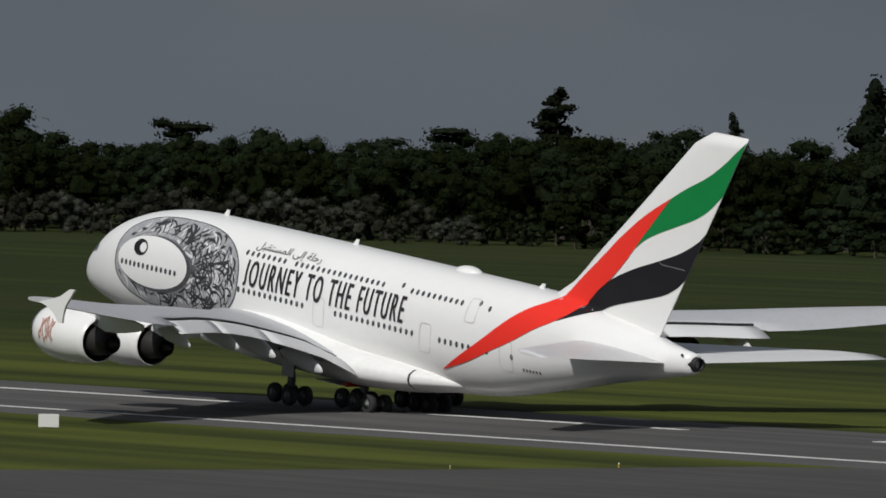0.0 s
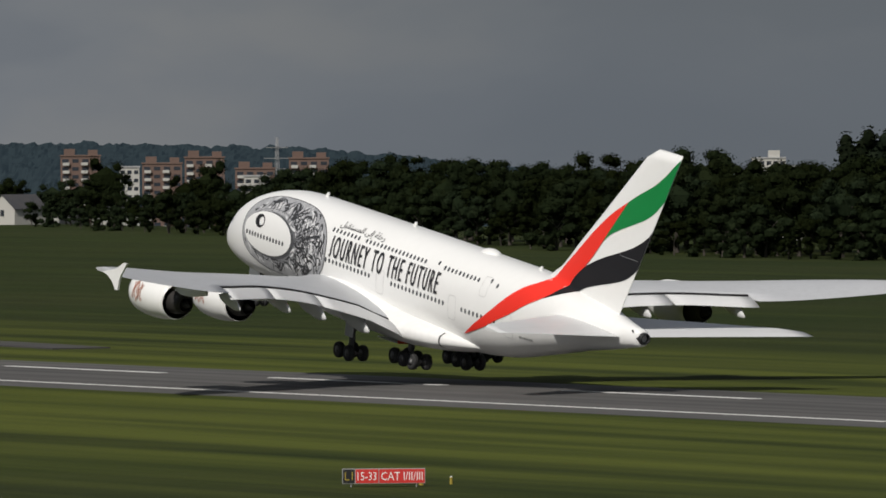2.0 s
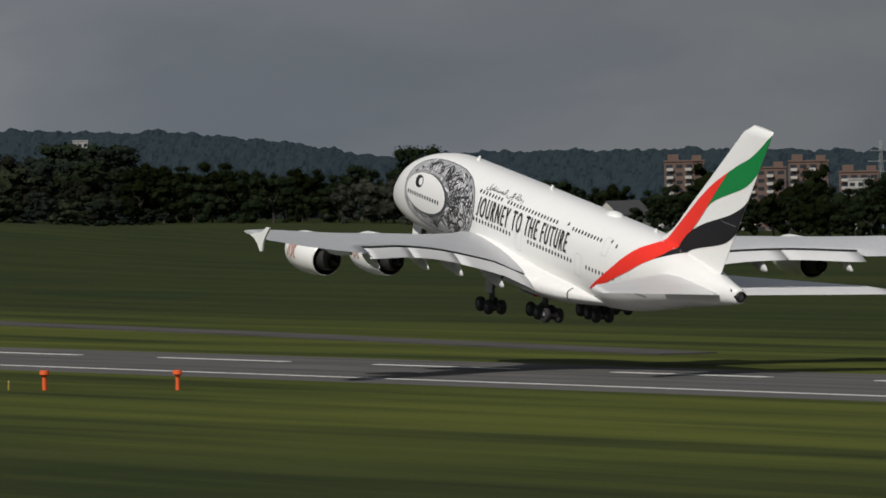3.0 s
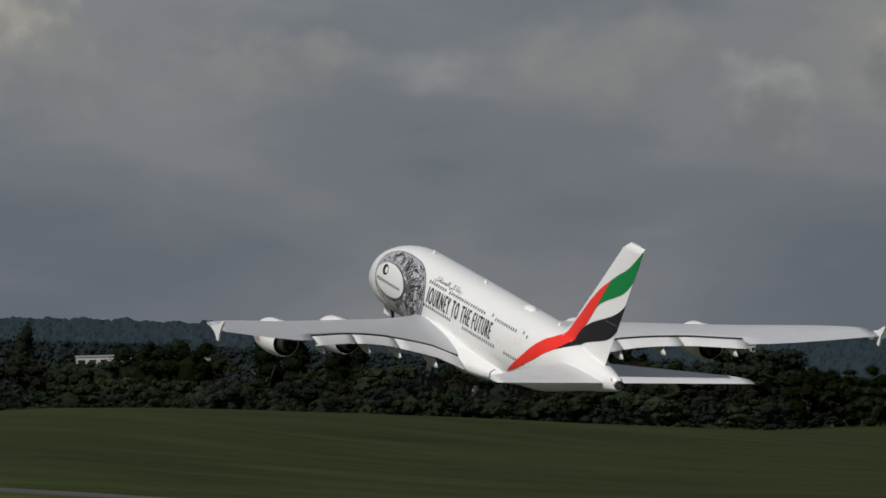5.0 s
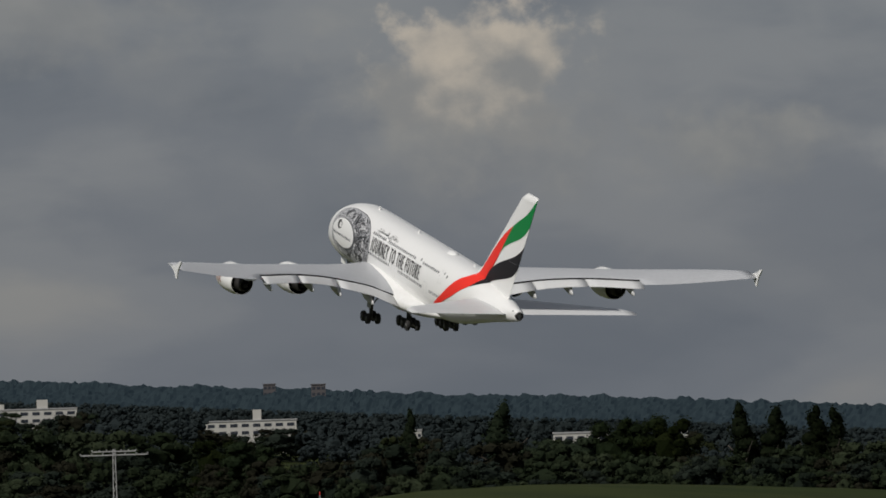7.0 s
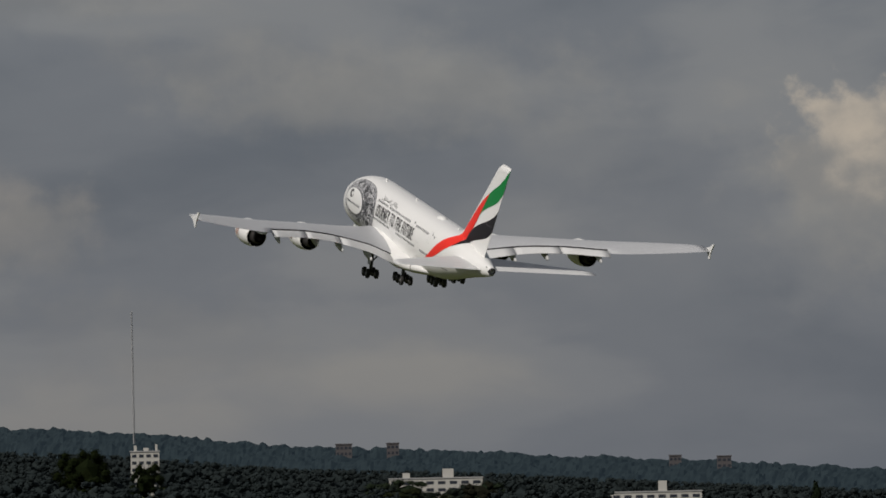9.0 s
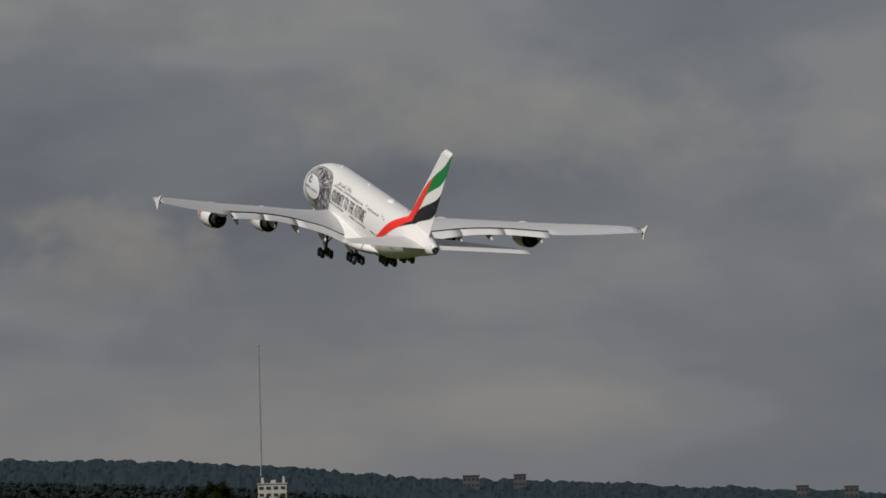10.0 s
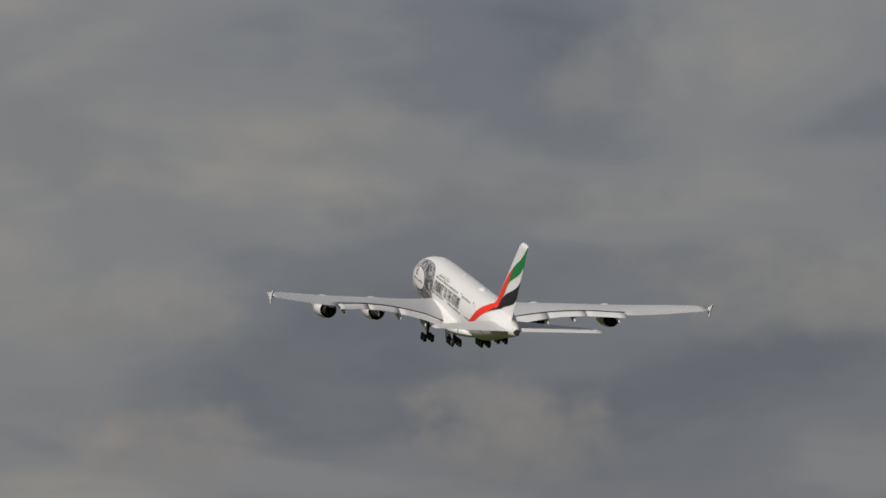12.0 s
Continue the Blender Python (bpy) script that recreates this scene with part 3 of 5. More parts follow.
def make_engine(plane, sg, l, front, z):
    """A nacelle of revolution with its fan duct, core and pylon; front is the inlet's station."""
    def spin(profile, seg=36):
        bm = bmesh.new()
        rings = [[at(front + s, sg * l + r * math.sin(a), z + r * math.cos(a)) for a in np.linspace(0, 2 * math.pi, seg, endpoint=False)] for s, r in profile]
        loft(bm, rings, caps=(False, False))
        return bm

    body = part("engine", spin([(0.05, 1.42), (0.35, 1.62), (0.9, 1.78), (1.8, 1.87), (3.0, 1.88), (4.2, 1.8), (5.4, 1.62), (6.1, 1.5), (6.12, 1.45), (5.2, 1.5), (4.0, 1.5)]),
                M_WHITE, plane, "white engine nacelle with a red-gold emblem", smooth=True)
    part("inlet_lip", spin([(0.9, 1.36), (0.3, 1.35), (0.0, 1.42), (0.02, 1.5), (0.3, 1.63)]), M_LIP, body, "bare metal inlet lip", smooth=True)
    part("fan_duct", spin([(6.05, 1.44), (4.4, 1.46), (4.3, 0.8)]), M_DARK, body, "dark fan duct", smooth=True)
    part("core_cowl", spin([(4.3, 1.05), (5.2, 1.12), (6.1, 1.04), (7.0, 0.84), (7.6, 0.66), (7.55, 0.6), (6.8, 0.6)]), M_METAL, body, "dark heat-stained core nozzle", smooth=True)
    part("exhaust_plug", spin([(6.6, 0.46), (7.2, 0.42), (7.9, 0.2), (8.3, 0.03)]), M_METAL, body, smooth=True)
    part("fan_disc", spin([(1.2, 1.36), (1.25, 0.4), (0.8, 0.02)]), M_DARK, body)
    bm = bmesh.new()
    ws = LE(l)
    rings = []
    for s, zt, zb, w in ((front + 1.6, z + 1.86, z + 1.4, 0.1), (front + 3.2, z + 2.0, z + 1.2, 0.26), (front + 5.2, ZL(l) + 0.15, z + 0.95, 0.3),
                         (ws + 1.0, ZL(l) + 0.2, z + 0.75, 0.3), (ws + 3.2, ZL(l) - 0.1, ZL(l) - 1.25, 0.26), (ws + 5.6, ZL(l) - 0.35, ZL(l) - 0.75, 0.1)):
        rings.append([at(s, sg * l + w, zt), at(s, sg * l + w, zb), at(s, sg * l - w, zb), at(s, sg * l - w, zt)])
    loft(bm, rings)
    part("pylon", bm, M_WHITE, body, "white engine pylon")
    # emblem: a few red-gold strokes on the outer flank
    rng = random.Random(5)
    bm = bmesh.new()
    for k in range(9):
        u0, a0 = 1.55 + 0.17 * k, math.radians(58 + rng.uniform(-8, 8))
        rows = []
        for j in range(6):
            u = u0 + 0.12 * math.sin(j * 1.3 + k)
            a = a0 + math.radians((9 + 5 * rng.random()) * j * 0.8)
            r = 1.905
            rows.append([at(front + u, sg * (l + r * math.sin(a)), z + r * math.cos(a)), at(front + u + 0.1, sg * (l + r * math.sin(a)), z + r * math.cos(a))])
        loft(bm, rows, closed=False, caps=(False, False))
    part("emblem", bm, M_GOLD, body, "red-gold calligraphic emblem strokes")
    return body


def make_tail(plane):
    bm = bmesh.new()
    rings = []
    for z in np.linspace(1.6, 17.25, 18):
        u = (z - 2.85) / (17.25 - 2.85)
        le, te = FIN_LE(z), 65.2 + 7.2 * u
        if z > 16.7:
            le += (z - 16.7) * 1.6
        rings.append([at(le + x, y, z) for x, y in airfoil(te - le, 0.1, 14, 0.0)])
    loft(bm, rings)
    fin = part("fin", bm, M_WHITE, plane, "tall white tail fin with flag stripes")
    for f in fin.data.polygons:
        f.use_smooth = len(f.vertices) == 4
    for sg in (1, -1):
        bm = bmesh.new()
        rings = []
        for l in np.linspace(0.6, 15.2, 12):
            u = (l - 1.5) / 13.7
            le, te = 57.6 + 10.7 * u + (0.8 * max(0, (l - 14.2)) ** 1.5), 67.2 + 4.1 * u
            z = 1.3 + 0.95 * u
            rings.append([at(le + x, sg * l, z + y) for x, y in airfoil(te - le, 0.09, 12, 0.0)])
        loft(bm, rings)
        st = part("tailplane", bm, M_FLAP, plane, "pale grey horizontal tailplane")
        for f in st.data.polygons:
            f.use_smooth = len(f.vertices) == 4
        bm = bmesh.new()
        rows = []
        for l in np.linspace(2.4, 14.6, 10):
            u = (l - 1.5) / 13.7
            le, te = 57.6 + 10.7 * u, 67.2 + 4.1 * u
            c = te - le
            z = 1.3 + 0.95 * u
            rows.append([at(le + 0.7 * c - 0.03, sg * l, z + 0.052 * c), at(le + 0.7 * c + 0.03, sg * l, z + 0.052 * c)])
        loft(bm, rows, closed=False, caps=(False, False))
        part("hinge_line", bm, M_LINE, st)
    bm = bmesh.new()
    rings = [[at(s, r * math.sin(a), 1.5 + (s - 69) * 0.1 + r * math.cos(a)) for a in np.linspace(0, 2 * math.pi, 20, endpoint=False)] for s, r in ((68.95, 0.56), (69.35, 0.5), (69.65, 0.42), (69.55, 0.33), (69.1, 0.33))]
    loft(bm, rings, caps=(False, True))
    part("exhaust_pipe", bm, M_DARK, plane, "dark tail exhaust pipe", smooth=True)
    bm = bmesh.new()
    for sg in (1, -1):
        n = 12
        c = at(68.4, sg * (side(68.4, 1.95) + 0.02), 1.95)
        vs = [bm.verts.new(c + Vector((0, 0.17 * math.cos(6.2832 * i / n), 0.17 * math.sin(6.2832 * i / n)))) for i in range(n)]
        bm.faces.new(vs)
    part("vent", bm, M_DARK, plane)
    return fin


FIN_LE = smooth_curve([1.6, 3.9, 4.6, 5.4, 7.6, 9.65, 12.26, 14.86, 17.25], [50.3, 52.8, 54.6, 55.65, 57.85, 60.02, 62.73, 65.41, 67.85])


def fin_half(s, z):
    """Half thickness of the fin at a station and height."""
    u = (z - 2.85) / (17.25 - 2.85)
    le, te = FIN_LE(z), 65.2 + 7.2 * u
    c = te - le
    x = min(max((s - le) / c, 0.0), 1.0)
    return 5 * 0.1 * c * 1.07 * (0.2969 * math.sqrt(x) - 0.126 * x - 0.3516 * x * x + 0.2843 * x ** 3 - 0.1036 * x ** 4)


def skin(name, upper, lower, mat, parent, half, sg, label, n=60, m=5, lift=0.03):
    """A painted band between two edges (both given as s, z along their run), laid on the surface 'half'."""
    def run(pts):
        d = np.concatenate([[0], np.cumsum([math.dist(a, b) for a, b in zip(pts, pts[1:])])])
        fs, fz = smooth_curve(d / d[-1], [p[0] for p in pts]), smooth_curve(d / d[-1], [p[1] for p in pts])
        return [(fs(u), fz(u)) for u in np.linspace(0, 1, n)]

    bm = bmesh.new()
    rows = []
    for (sa, za), (sb, zb) in zip(run(upper), run(lower)):
        rows.append([at(sa + (sb - sa) * v, sg * (half(sa + (sb - sa) * v, za + (zb - za) * v) + lift), za + (zb - za) * v) for v in np.linspace(0, 1, m)])
    grid = [[bm.verts.new(p) for p in r] for r in rows]
    for a, b in zip(grid, grid[1:]):
        for i in range(m - 1):
            bm.faces.new((a[i], a[i + 1], b[i + 1], b[i]))
    return part(name, bm, mat, parent, label, smooth=True)


def tail_skin(s, z):
    """The flag lies on the fin above and on the hull below."""
    f = fin_half(s, z) if s > FIN_LE(z) else 0.0
    h = side(s, z) if LOW(s) < z < TOP(s) else 0.0
    return max(f, h)


def make_flag(plane, fin, fus):
    for sg in (1, -1):
        skin("red_stripe", [(45.77, -2.31), (49.95, 0.32), (51.49, 1.45), (52.81, 2.43), (54.11, 3.28), (54.9, 3.71), (55.4, 4.3), (56.65, 5.59), (58.38, 7.09), (60.6, 9.07), (62.84, 10.77), (65.35, 12.27)],
             [(45.75, -2.35), (48.74, -1.31), (51.16, -0.2), (53.11, 0.71), (55.1, 1.83), (56.81, 2.7), (57.6, 3.3), (58.0, 4.1), (58.75, 5.03), (59.75, 5.81), (61.05, 7.11), (62.12, 8.39), (63.59, 10.18), (65.35, 12.25)],
             M_RED, fus, tail_skin, sg, "bright red stripe sweeping up to the fin", n=100, m=11, lift=0.05)
        skin("green_stripe", [(65.35, 12.27), (66.71, 13.07), (68.84, 14.2), (70.38, 15.33), (71.38, 16.23), (72.22, 16.95)],
             [(62.12, 8.39), (63.14, 9.15), (64.24, 9.69), (66.41, 10.57), (67.99, 11.25), (69.02, 11.89), (70.3, 13.08)], M_GREEN, fin, fin_half, sg, "green flag stripe")
        skin("black_stripe", [(56.81, 2.7), (57.6, 3.3), (58.0, 4.1), (58.75, 5.03), (59.75, 5.81), (61.13, 6.54), (62.52, 7.13), (64.43, 7.82), (66.3, 8.55), (67.34, 9.08), (68.36, 9.76), (68.95, 10.36)],
             [(56.84, 2.66), (57.89, 3.09), (59.12, 3.61), (60.27, 4.17), (61.92, 4.68), (64.09, 5.26), (65.41, 5.69), (66.45, 6.26), (67.25, 6.95)], M_BLACK, fin, tail_skin, sg, "black flag stripe", m=9)
        skin("rudder_seam", [(64.72, 7.92), (65.0, 7.74), (66.1, 7.7), (67.2, 7.66)], [(64.67, 7.87), (64.97, 7.69), (66.1, 7.64), (67.2, 7.6)], M_SEAM, fin, fin_half, sg, "thin grey seam across the rudder", n=24, m=2, lift=0.05)


def disc(name, s, z, outline, mat, parent, label, lift, rings=10, hole=0.0):
    """A printed shape round (s, z): outline(angle) gives its reach, laid on the left flank."""
    bm = bmesh.new()
    n = 72
    rows = []
    for k in range(rings + 1):
        f = hole + (1 - hole) * k / rings
        row = []
        for i in range(n):
            a = 2 * math.pi * i / n
            du, dv = outline(a)
            ps, pz = s + du * f, z + dv * f
            row.append(bm.verts.new(at(ps, side(ps, pz) + lift, pz)))
        rows.append(row)
    for a, b in zip(rows, rows[1:]):
        for i in range(n):
            j = (i + 1) % n
            bm.faces.new((a[i], a[j], b[j], b[i]))
    bmesh.ops.remove_doubles(bm, verts=bm.verts, dist=1e-4)
    return part(name, bm, mat, parent, label, smooth=True)


def ring_outline(a):
    x, z = math.cos(a), math.sin(a)
    k = 1 / (abs(x) ** 2.5 + abs(z) ** 2.5) ** (1 / 2.5)
    return (7.66 * x * k, 3.35 * z * k)


def make_print(plane, fus):
    s0, z0 = 14.25, 0.38
    disc("printed_ring", s0, z0, ring_outline, M_RING, fus, "silver-grey printed ring covered in calligraphy", 0.03, 16)
    disc("ring_edge", s0, z0, ring_outline, M_SCRIPT, fus, "dark outline of the printed ring", 0.034, 2, hole=0.985)
    # calligraphic strokes, crowded round the ring and thinner near the white eye
    rng = random.Random(11)
    for mat, count, lift, label in ((M_SCRIPT, 210, 0.04, "dark calligraphic strokes"), (M_GLEAM, 90, 0.037, "pale relief strokes")):
        bm = bmesh.new()
        made = 0
        while made < count:
            a = rng.uniform(0, 2 * math.pi)
            f = math.sqrt(rng.uniform(0.0, 0.92))
            du, dv = ring_outline(a)
            s, z = s0 + du * f, z0 + dv * f
            turn, bend = rng.choice((-0.15, 0.1, 0.3, 0.2, 1.35)) + rng.uniform(-0.3, 0.3), rng.choice((-2.2, -1.2, 0.6, 1.6, 2.8))
            length, fat = rng.uniform(0.5, 2.1), rng.uniform(0.05, 0.12)
            rows, ok = [], True
            for j in range(7):
                u = j / 6
                w = fat * math.sin(math.pi * (0.12 + 0.8 * u))
                s += math.cos(turn) * length / 7
                z += math.sin(turn) * length / 7
                turn += bend / 7
                ang = math.atan2((z - z0) * 2.05, s - s0)
                du, dv = ring_outline(ang)
                ok = ok and math.hypot(s - s0, z - z0) < 0.95 * math.hypot(du, dv) and ((s - 11.5) / 4.5) ** 2 + ((z - 0.26) / 2.0) ** 2 > 1
                ns, nz = -math.sin(turn) * w, math.cos(turn) * w
                rows.append([at(s + ns, side(s + ns, z + nz) + lift, z + nz), at(s - ns, side(s - ns, z - nz) + lift, z - nz)])
            if ok:
                made += 1
                loft(bm, rows, closed=False, caps=(False, False))
        part("calligraphy", bm, mat, fus, label)["kind"] = "stuff"
    eye = (11.42, 0.28)
    disc("ring_hollow", eye[0] + 0.9, eye[1] - 0.05, lambda a: (5.0 * math.cos(a), 2.35 * math.sin(a)), M_HOLLOW, fus, "darker grey hollow of the printed ring", 0.033, 6)
    disc("eye_shade", eye[0] + 0.2, eye[1] - 0.03, lambda a: (4.5 * math.cos(a) + 0.15, 2.0 * math.sin(a) - 0.03), M_RIM, fus, "dark rim of the white oval", 0.046, 6)
    disc("white_eye", eye[0], eye[1], lambda a: (4.34 * math.cos(a), 1.86 * math.sin(a)), M_WHITE, fus, "plain white oval within the ring", 0.055, 10)
    disc("eye_dot", 9.84, 1.17, lambda a: (0.88 * math.cos(a), 0.6 * math.sin(a)), M_BLACK, fus, "black dot", 0.062, 4)
    disc("eye_spot", 10.16, 1.2, lambda a: (0.42 * math.cos(a), 0.36 * math.sin(a)), M_WHITE, fus, "white spot", 0.07, 3)


def lettering(name, text, s0, s1, z0, z1, parent, mat, label, lift=0.05, spacing=1.0, bold=0.012, thick=0.0):
    """Words laid on the left flank from station s0 to s1, between heights z0 and z1."""
    cu = bpy.data.curves.new(name, "FONT")
    cu.body, cu.space_character, cu.resolution_u, cu.offset = text, spacing, 3, bold
    tmp = new(name + "_outline", cu)
    bpy.context.view_layer.update()
    me = bpy.data.meshes.new_from_object(tmp.evaluated_get(bpy.context.evaluated_depsgraph_get()))
    bpy.data.objects.remove(tmp)
    bm = bmesh.new()
    bm.from_mesh(me)
    bpy.data.meshes.remove(me)
    if not bm.verts:
        bm.free()
        return None
    if thick:
        deep = min(bm.verts, key=lambda v: v.co.y)
        letter, todo = {deep}, [deep]
        while todo:
            for e in todo.pop().link_edges:
                for v in e.verts:
                    if v not in letter:
                        letter.add(v)
                        todo.append(v)
        lo, hi = deep.co.y, max(v.co.y for v in letter)
        for v in letter:
            v.co.y = (v.co.y - lo) / (hi - lo) * hi
    xs, ys = [v.co.x for v in bm.verts], [v.co.y for v in bm.verts]
    x0, x1, y0, y1 = min(xs), max(xs), min(ys), max(ys)
    for k in range(1, 8):
        y = y0 + (y1 - y0) * k / 8
        bmesh.ops.bisect_plane(bm, geom=bm.verts[:] + bm.edges[:] + bm.faces[:], plane_co=(0, y, 0), plane_no=(0, 1, 0))
    bm.verts.index_update()
    flat = [(s0 + thick + (v.co.x - x0) / (x1 - x0) * (s1 - s0 - 2 * thick), z0 + (v.co.y - y0) / (y1 - y0) * (z1 - z0)) for v in bm.verts]
    faces = [[v.index for v in f.verts] for f in bm.faces]
    bm.free()
    bm = bmesh.new()
    for k, shift in enumerate((-thick, 0.0, thick) if thick else (0.0,)):
        vs = [bm.verts.new(at(s + shift, side(s + shift, z) + lift + 0.004 * k, z)) for s, z in flat]
        for f in faces:
            bm.faces.new([vs[i] for i in f])
    return part(name, bm, mat, parent, label)


def make_windows(plane, fus):
    rows = ((2.51, 0.0, [(22.12, 26.9), (27.95, 38.4), (41.42, 47.2), (50.16, 50.2)]), (2.74, 0.0, [(40.25, 40.3), (49.04, 49.1)]),
            (-0.15, -0.008, [(22.05, 29.9), (33.55, 42.5), (45.59, 51.1), (53.17, 53.2)]), (-0.12, 0.0, [(7.71, 14.4)]))
    for sg in (1, -1):
        for z_row, slope, runs in rows:
            mesh = None
            for a, b in runs:
                pitch = 0.555 if a < 20 else 0.635
                for k in range(int((b - a) / pitch) + 1):
                    s = a + pitch * k
                    z = z_row + slope * (s - 22)
                    if mesh is None:
                        bm = bmesh.new()
                        vs = []
                        for i in range(10):
                            t = 2 * math.pi * i / 10
                            vs.append(bm.verts.new((0, 0.15 * math.cos(t), 0.215 * math.sin(t))))
                        bm.faces.new(vs)
                        low = bmesh.ops.extrude_face_region(bm, geom=bm.faces[:])
                        bmesh.ops.translate(bm, vec=(0.03, 0, 0), verts=[e for e in low["geom"] if isinstance(e, bmesh.types.BMVert)])
                        ob = part("cabin_window", bm, M_PANE, fus)
                        mesh = ob.data
                    else:
                        ob = new("cabin_window", mesh)
                        ob.parent = fus
                    n = hull_normal(s, z)
                    lift = 0.075 if 7 < s < 15 and sg > 0 else 0.03
                    p = at(s, sg * (side(s, z) + lift), z)
                    ob.matrix_basis = Matrix.Translation(p) @ Matrix.Rotation(math.atan2(n.z, -n.x) * (1 if sg > 0 else -1), 4, "Y")
    # door outlines
    for sg in (1, -1):
        for s, z, w, h in ((43.95, -0.42, 1.2, 2.0), (52.6, -0.42, 1.2, 2.0), (48.5, 2.15, 1.05, 1.6), (31.6, -0.42, 1.2, 2.0)):
            bm = bmesh.new()
            n = 36
            inner, outer = [], []
            for i in range(n):
                t = 2 * math.pi * i / n
                x, y = math.cos(t), math.sin(t)
                k = 1 / (abs(x) ** 7 + abs(y) ** 7) ** (1 / 7)
                for row, grow in ((inner, 0.0), (outer, 0.035)):
                    ps, pz = s + (w / 2 + grow) * x * k, z + (h / 2 + grow) * y * k
                    row.append(at(ps, sg * (side(ps, pz) + 0.04), pz))
            loft(bm, [inner, outer], caps=(False, False))
            part("door", bm, M_LINE, fus, "thin grey outline of a closed cabin door")


def make_wheel_mesh():
    bm = bmesh.new()
    prof = [(-0.24, 0.34), (-0.26, 0.52), (-0.22, 0.66), (-0.1, 0.7), (0.1, 0.7), (0.22, 0.66), (0.26, 0.52), (0.24, 0.34)]
    loft(bm, [[Vector((x, r * math.cos(a), r * math.sin(a))) for a in np.linspace(0, 2 * math.pi, 24, endpoint=False)] for x, r in prof], caps=(False, False))
    tyre = part("tyre", bm, M_TYRE, smooth=True)
    bm = bmesh.new()
    prof = [(-0.24, 0.34), (-0.2, 0.3), (-0.12, 0.28), (-0.16, 0.12), (-0.28, 0.1), (-0.28, 0.02), (0.28, 0.02), (0.28, 0.1), (0.16, 0.12), (0.12, 0.28), (0.2, 0.3), (0.24, 0.34)]
    loft(bm, [[Vector((x, r * math.cos(a), r * math.sin(a))) for a in np.linspace(0, 2 * math.pi, 18, endpoint=False)] for x, r in prof])
    rim = part("rim", bm, M_HUB, smooth=True)
    return tyre, rim


def make_gear(plane):
    tyre, rim = make_wheel_mesh()

    def wheel(parent, p):
        hub = new("wheel", rim.data)
        hub["label"] = "black tyre on a grey metal hub"
        hub.parent = parent
        hub.location = p
        t = new("tyre", tyre.data)
        t.parent = hub
        return hub

    legs = []
    for name, l, s, axles, zc, top in (("wing_gear", 6.7, 33.4, (-0.85, 0.85), -5.97, -2.6), ("body_gear", 2.65, 36.6, (-1.55, 0.0, 1.55), -5.97, -4.4)):
        for sg in (1, -1):
            bm = bmesh.new()
            rod(bm, at(s, sg * l, zc + 0.1), at(s - 0.1, sg * l, top), 0.24, 0.3)
            rod(bm, at(s, sg * l, zc + 1.4), at(s - 1.9, sg * l, top - 0.2), 0.11, 0.11)
            rod(bm, at(s, sg * l, zc + 1.6), at(s, sg * (l - 1.4), top - 0.1), 0.11, 0.11)
            rod(bm, at(s + 0.25, sg * l, zc + 0.3), at(s + 0.45, sg * l, zc + 1.1), 0.07)
            rod(bm, at(s + 0.45, sg * l, zc + 1.1), at(s + 0.25, sg * l, zc + 1.7), 0.07)
            leg = part(name, bm, M_GEAR, plane, "grey landing gear leg with black tyres", smooth=False)
            bm = bmesh.new()
            rod(bm, at(s + axles[0] - 0.1, sg * l, zc), at(s + axles[-1] + 0.1, sg * l, zc), 0.16)
            for a in axles:
                rod(bm, at(s + a, sg * l - 0.95, zc), at(s + a, sg * l + 0.95, zc), 0.09)
            bogie = part("bogie", bm, M_GEAR, leg)
            for a in axles:
                for d in (-0.68, 0.68):
                    wheel(leg, at(s + a, sg * l + d, zc))
            if name == "wing_gear":
                # Door in wing grey: the shade under the wing put into its colour.
                bm = bmesh.new()
                box(bm, at(s + 0.6, sg * (l + 0.3), -4.7), at(s - 0.7, sg * (l + 0.38), -2.7))
                part("gear_door", bm, M_WING, leg, "landing gear door, the wing's shade put into its grey")
            legs.append(leg)
    # nose gear
    bm = bmesh.new()
    rod(bm, at(5.2, 0, -6.6), at(5.0, 0, -3.6), 0.15, 0.18)
    rod(bm, at(5.2, 0, -5.6), at(3.4, 0, -3.6), 0.09)
    rod(bm, at(5.2, -0.6, -6.6), at(5.2, 0.6, -6.6), 0.08)
    nose = part("nose_gear", bm, M_GEAR, plane, "grey nose gear leg with two black tyres")
    for d in (-0.42, 0.42):
        wheel(nose, at(5.2, d, -6.6)).scale = (0.8, 0.9, 0.9)
    for sg in (1, -1):
        bm = bmesh.new()
        box(bm, at(6.0, sg * 0.75, -5.1), at(4.2, sg * 0.8, -3.7))
        part("gear_door", bm, M_WHITE, nose, "white nose gear door")
    bpy.data.objects.remove(tyre)
    bpy.data.objects.remove(rim)
    return legs


def make_bay_door(plane, sg):
    """A main gear bay door hinged along its outer edge; its origin lies on the hinge."""
    bm = bmesh.new()
    box(bm, (-1.7 if sg < 0 else 0.0, -1.5, -0.06), (0.0 if sg < 0 else 1.7, 1.5, 0.0))
    door = part("bay_door", bm, M_BELLY, plane, "white gear bay door swinging open")
    bm = bmesh.new()
    rod(bm, (0.3 * sg, -1.6, 0.04), (1.6 * sg, -1.6, 0.04), 0.17, 0.17, 8)
    part("actuator", bm, M_RED, door, "red door actuator")
    return door


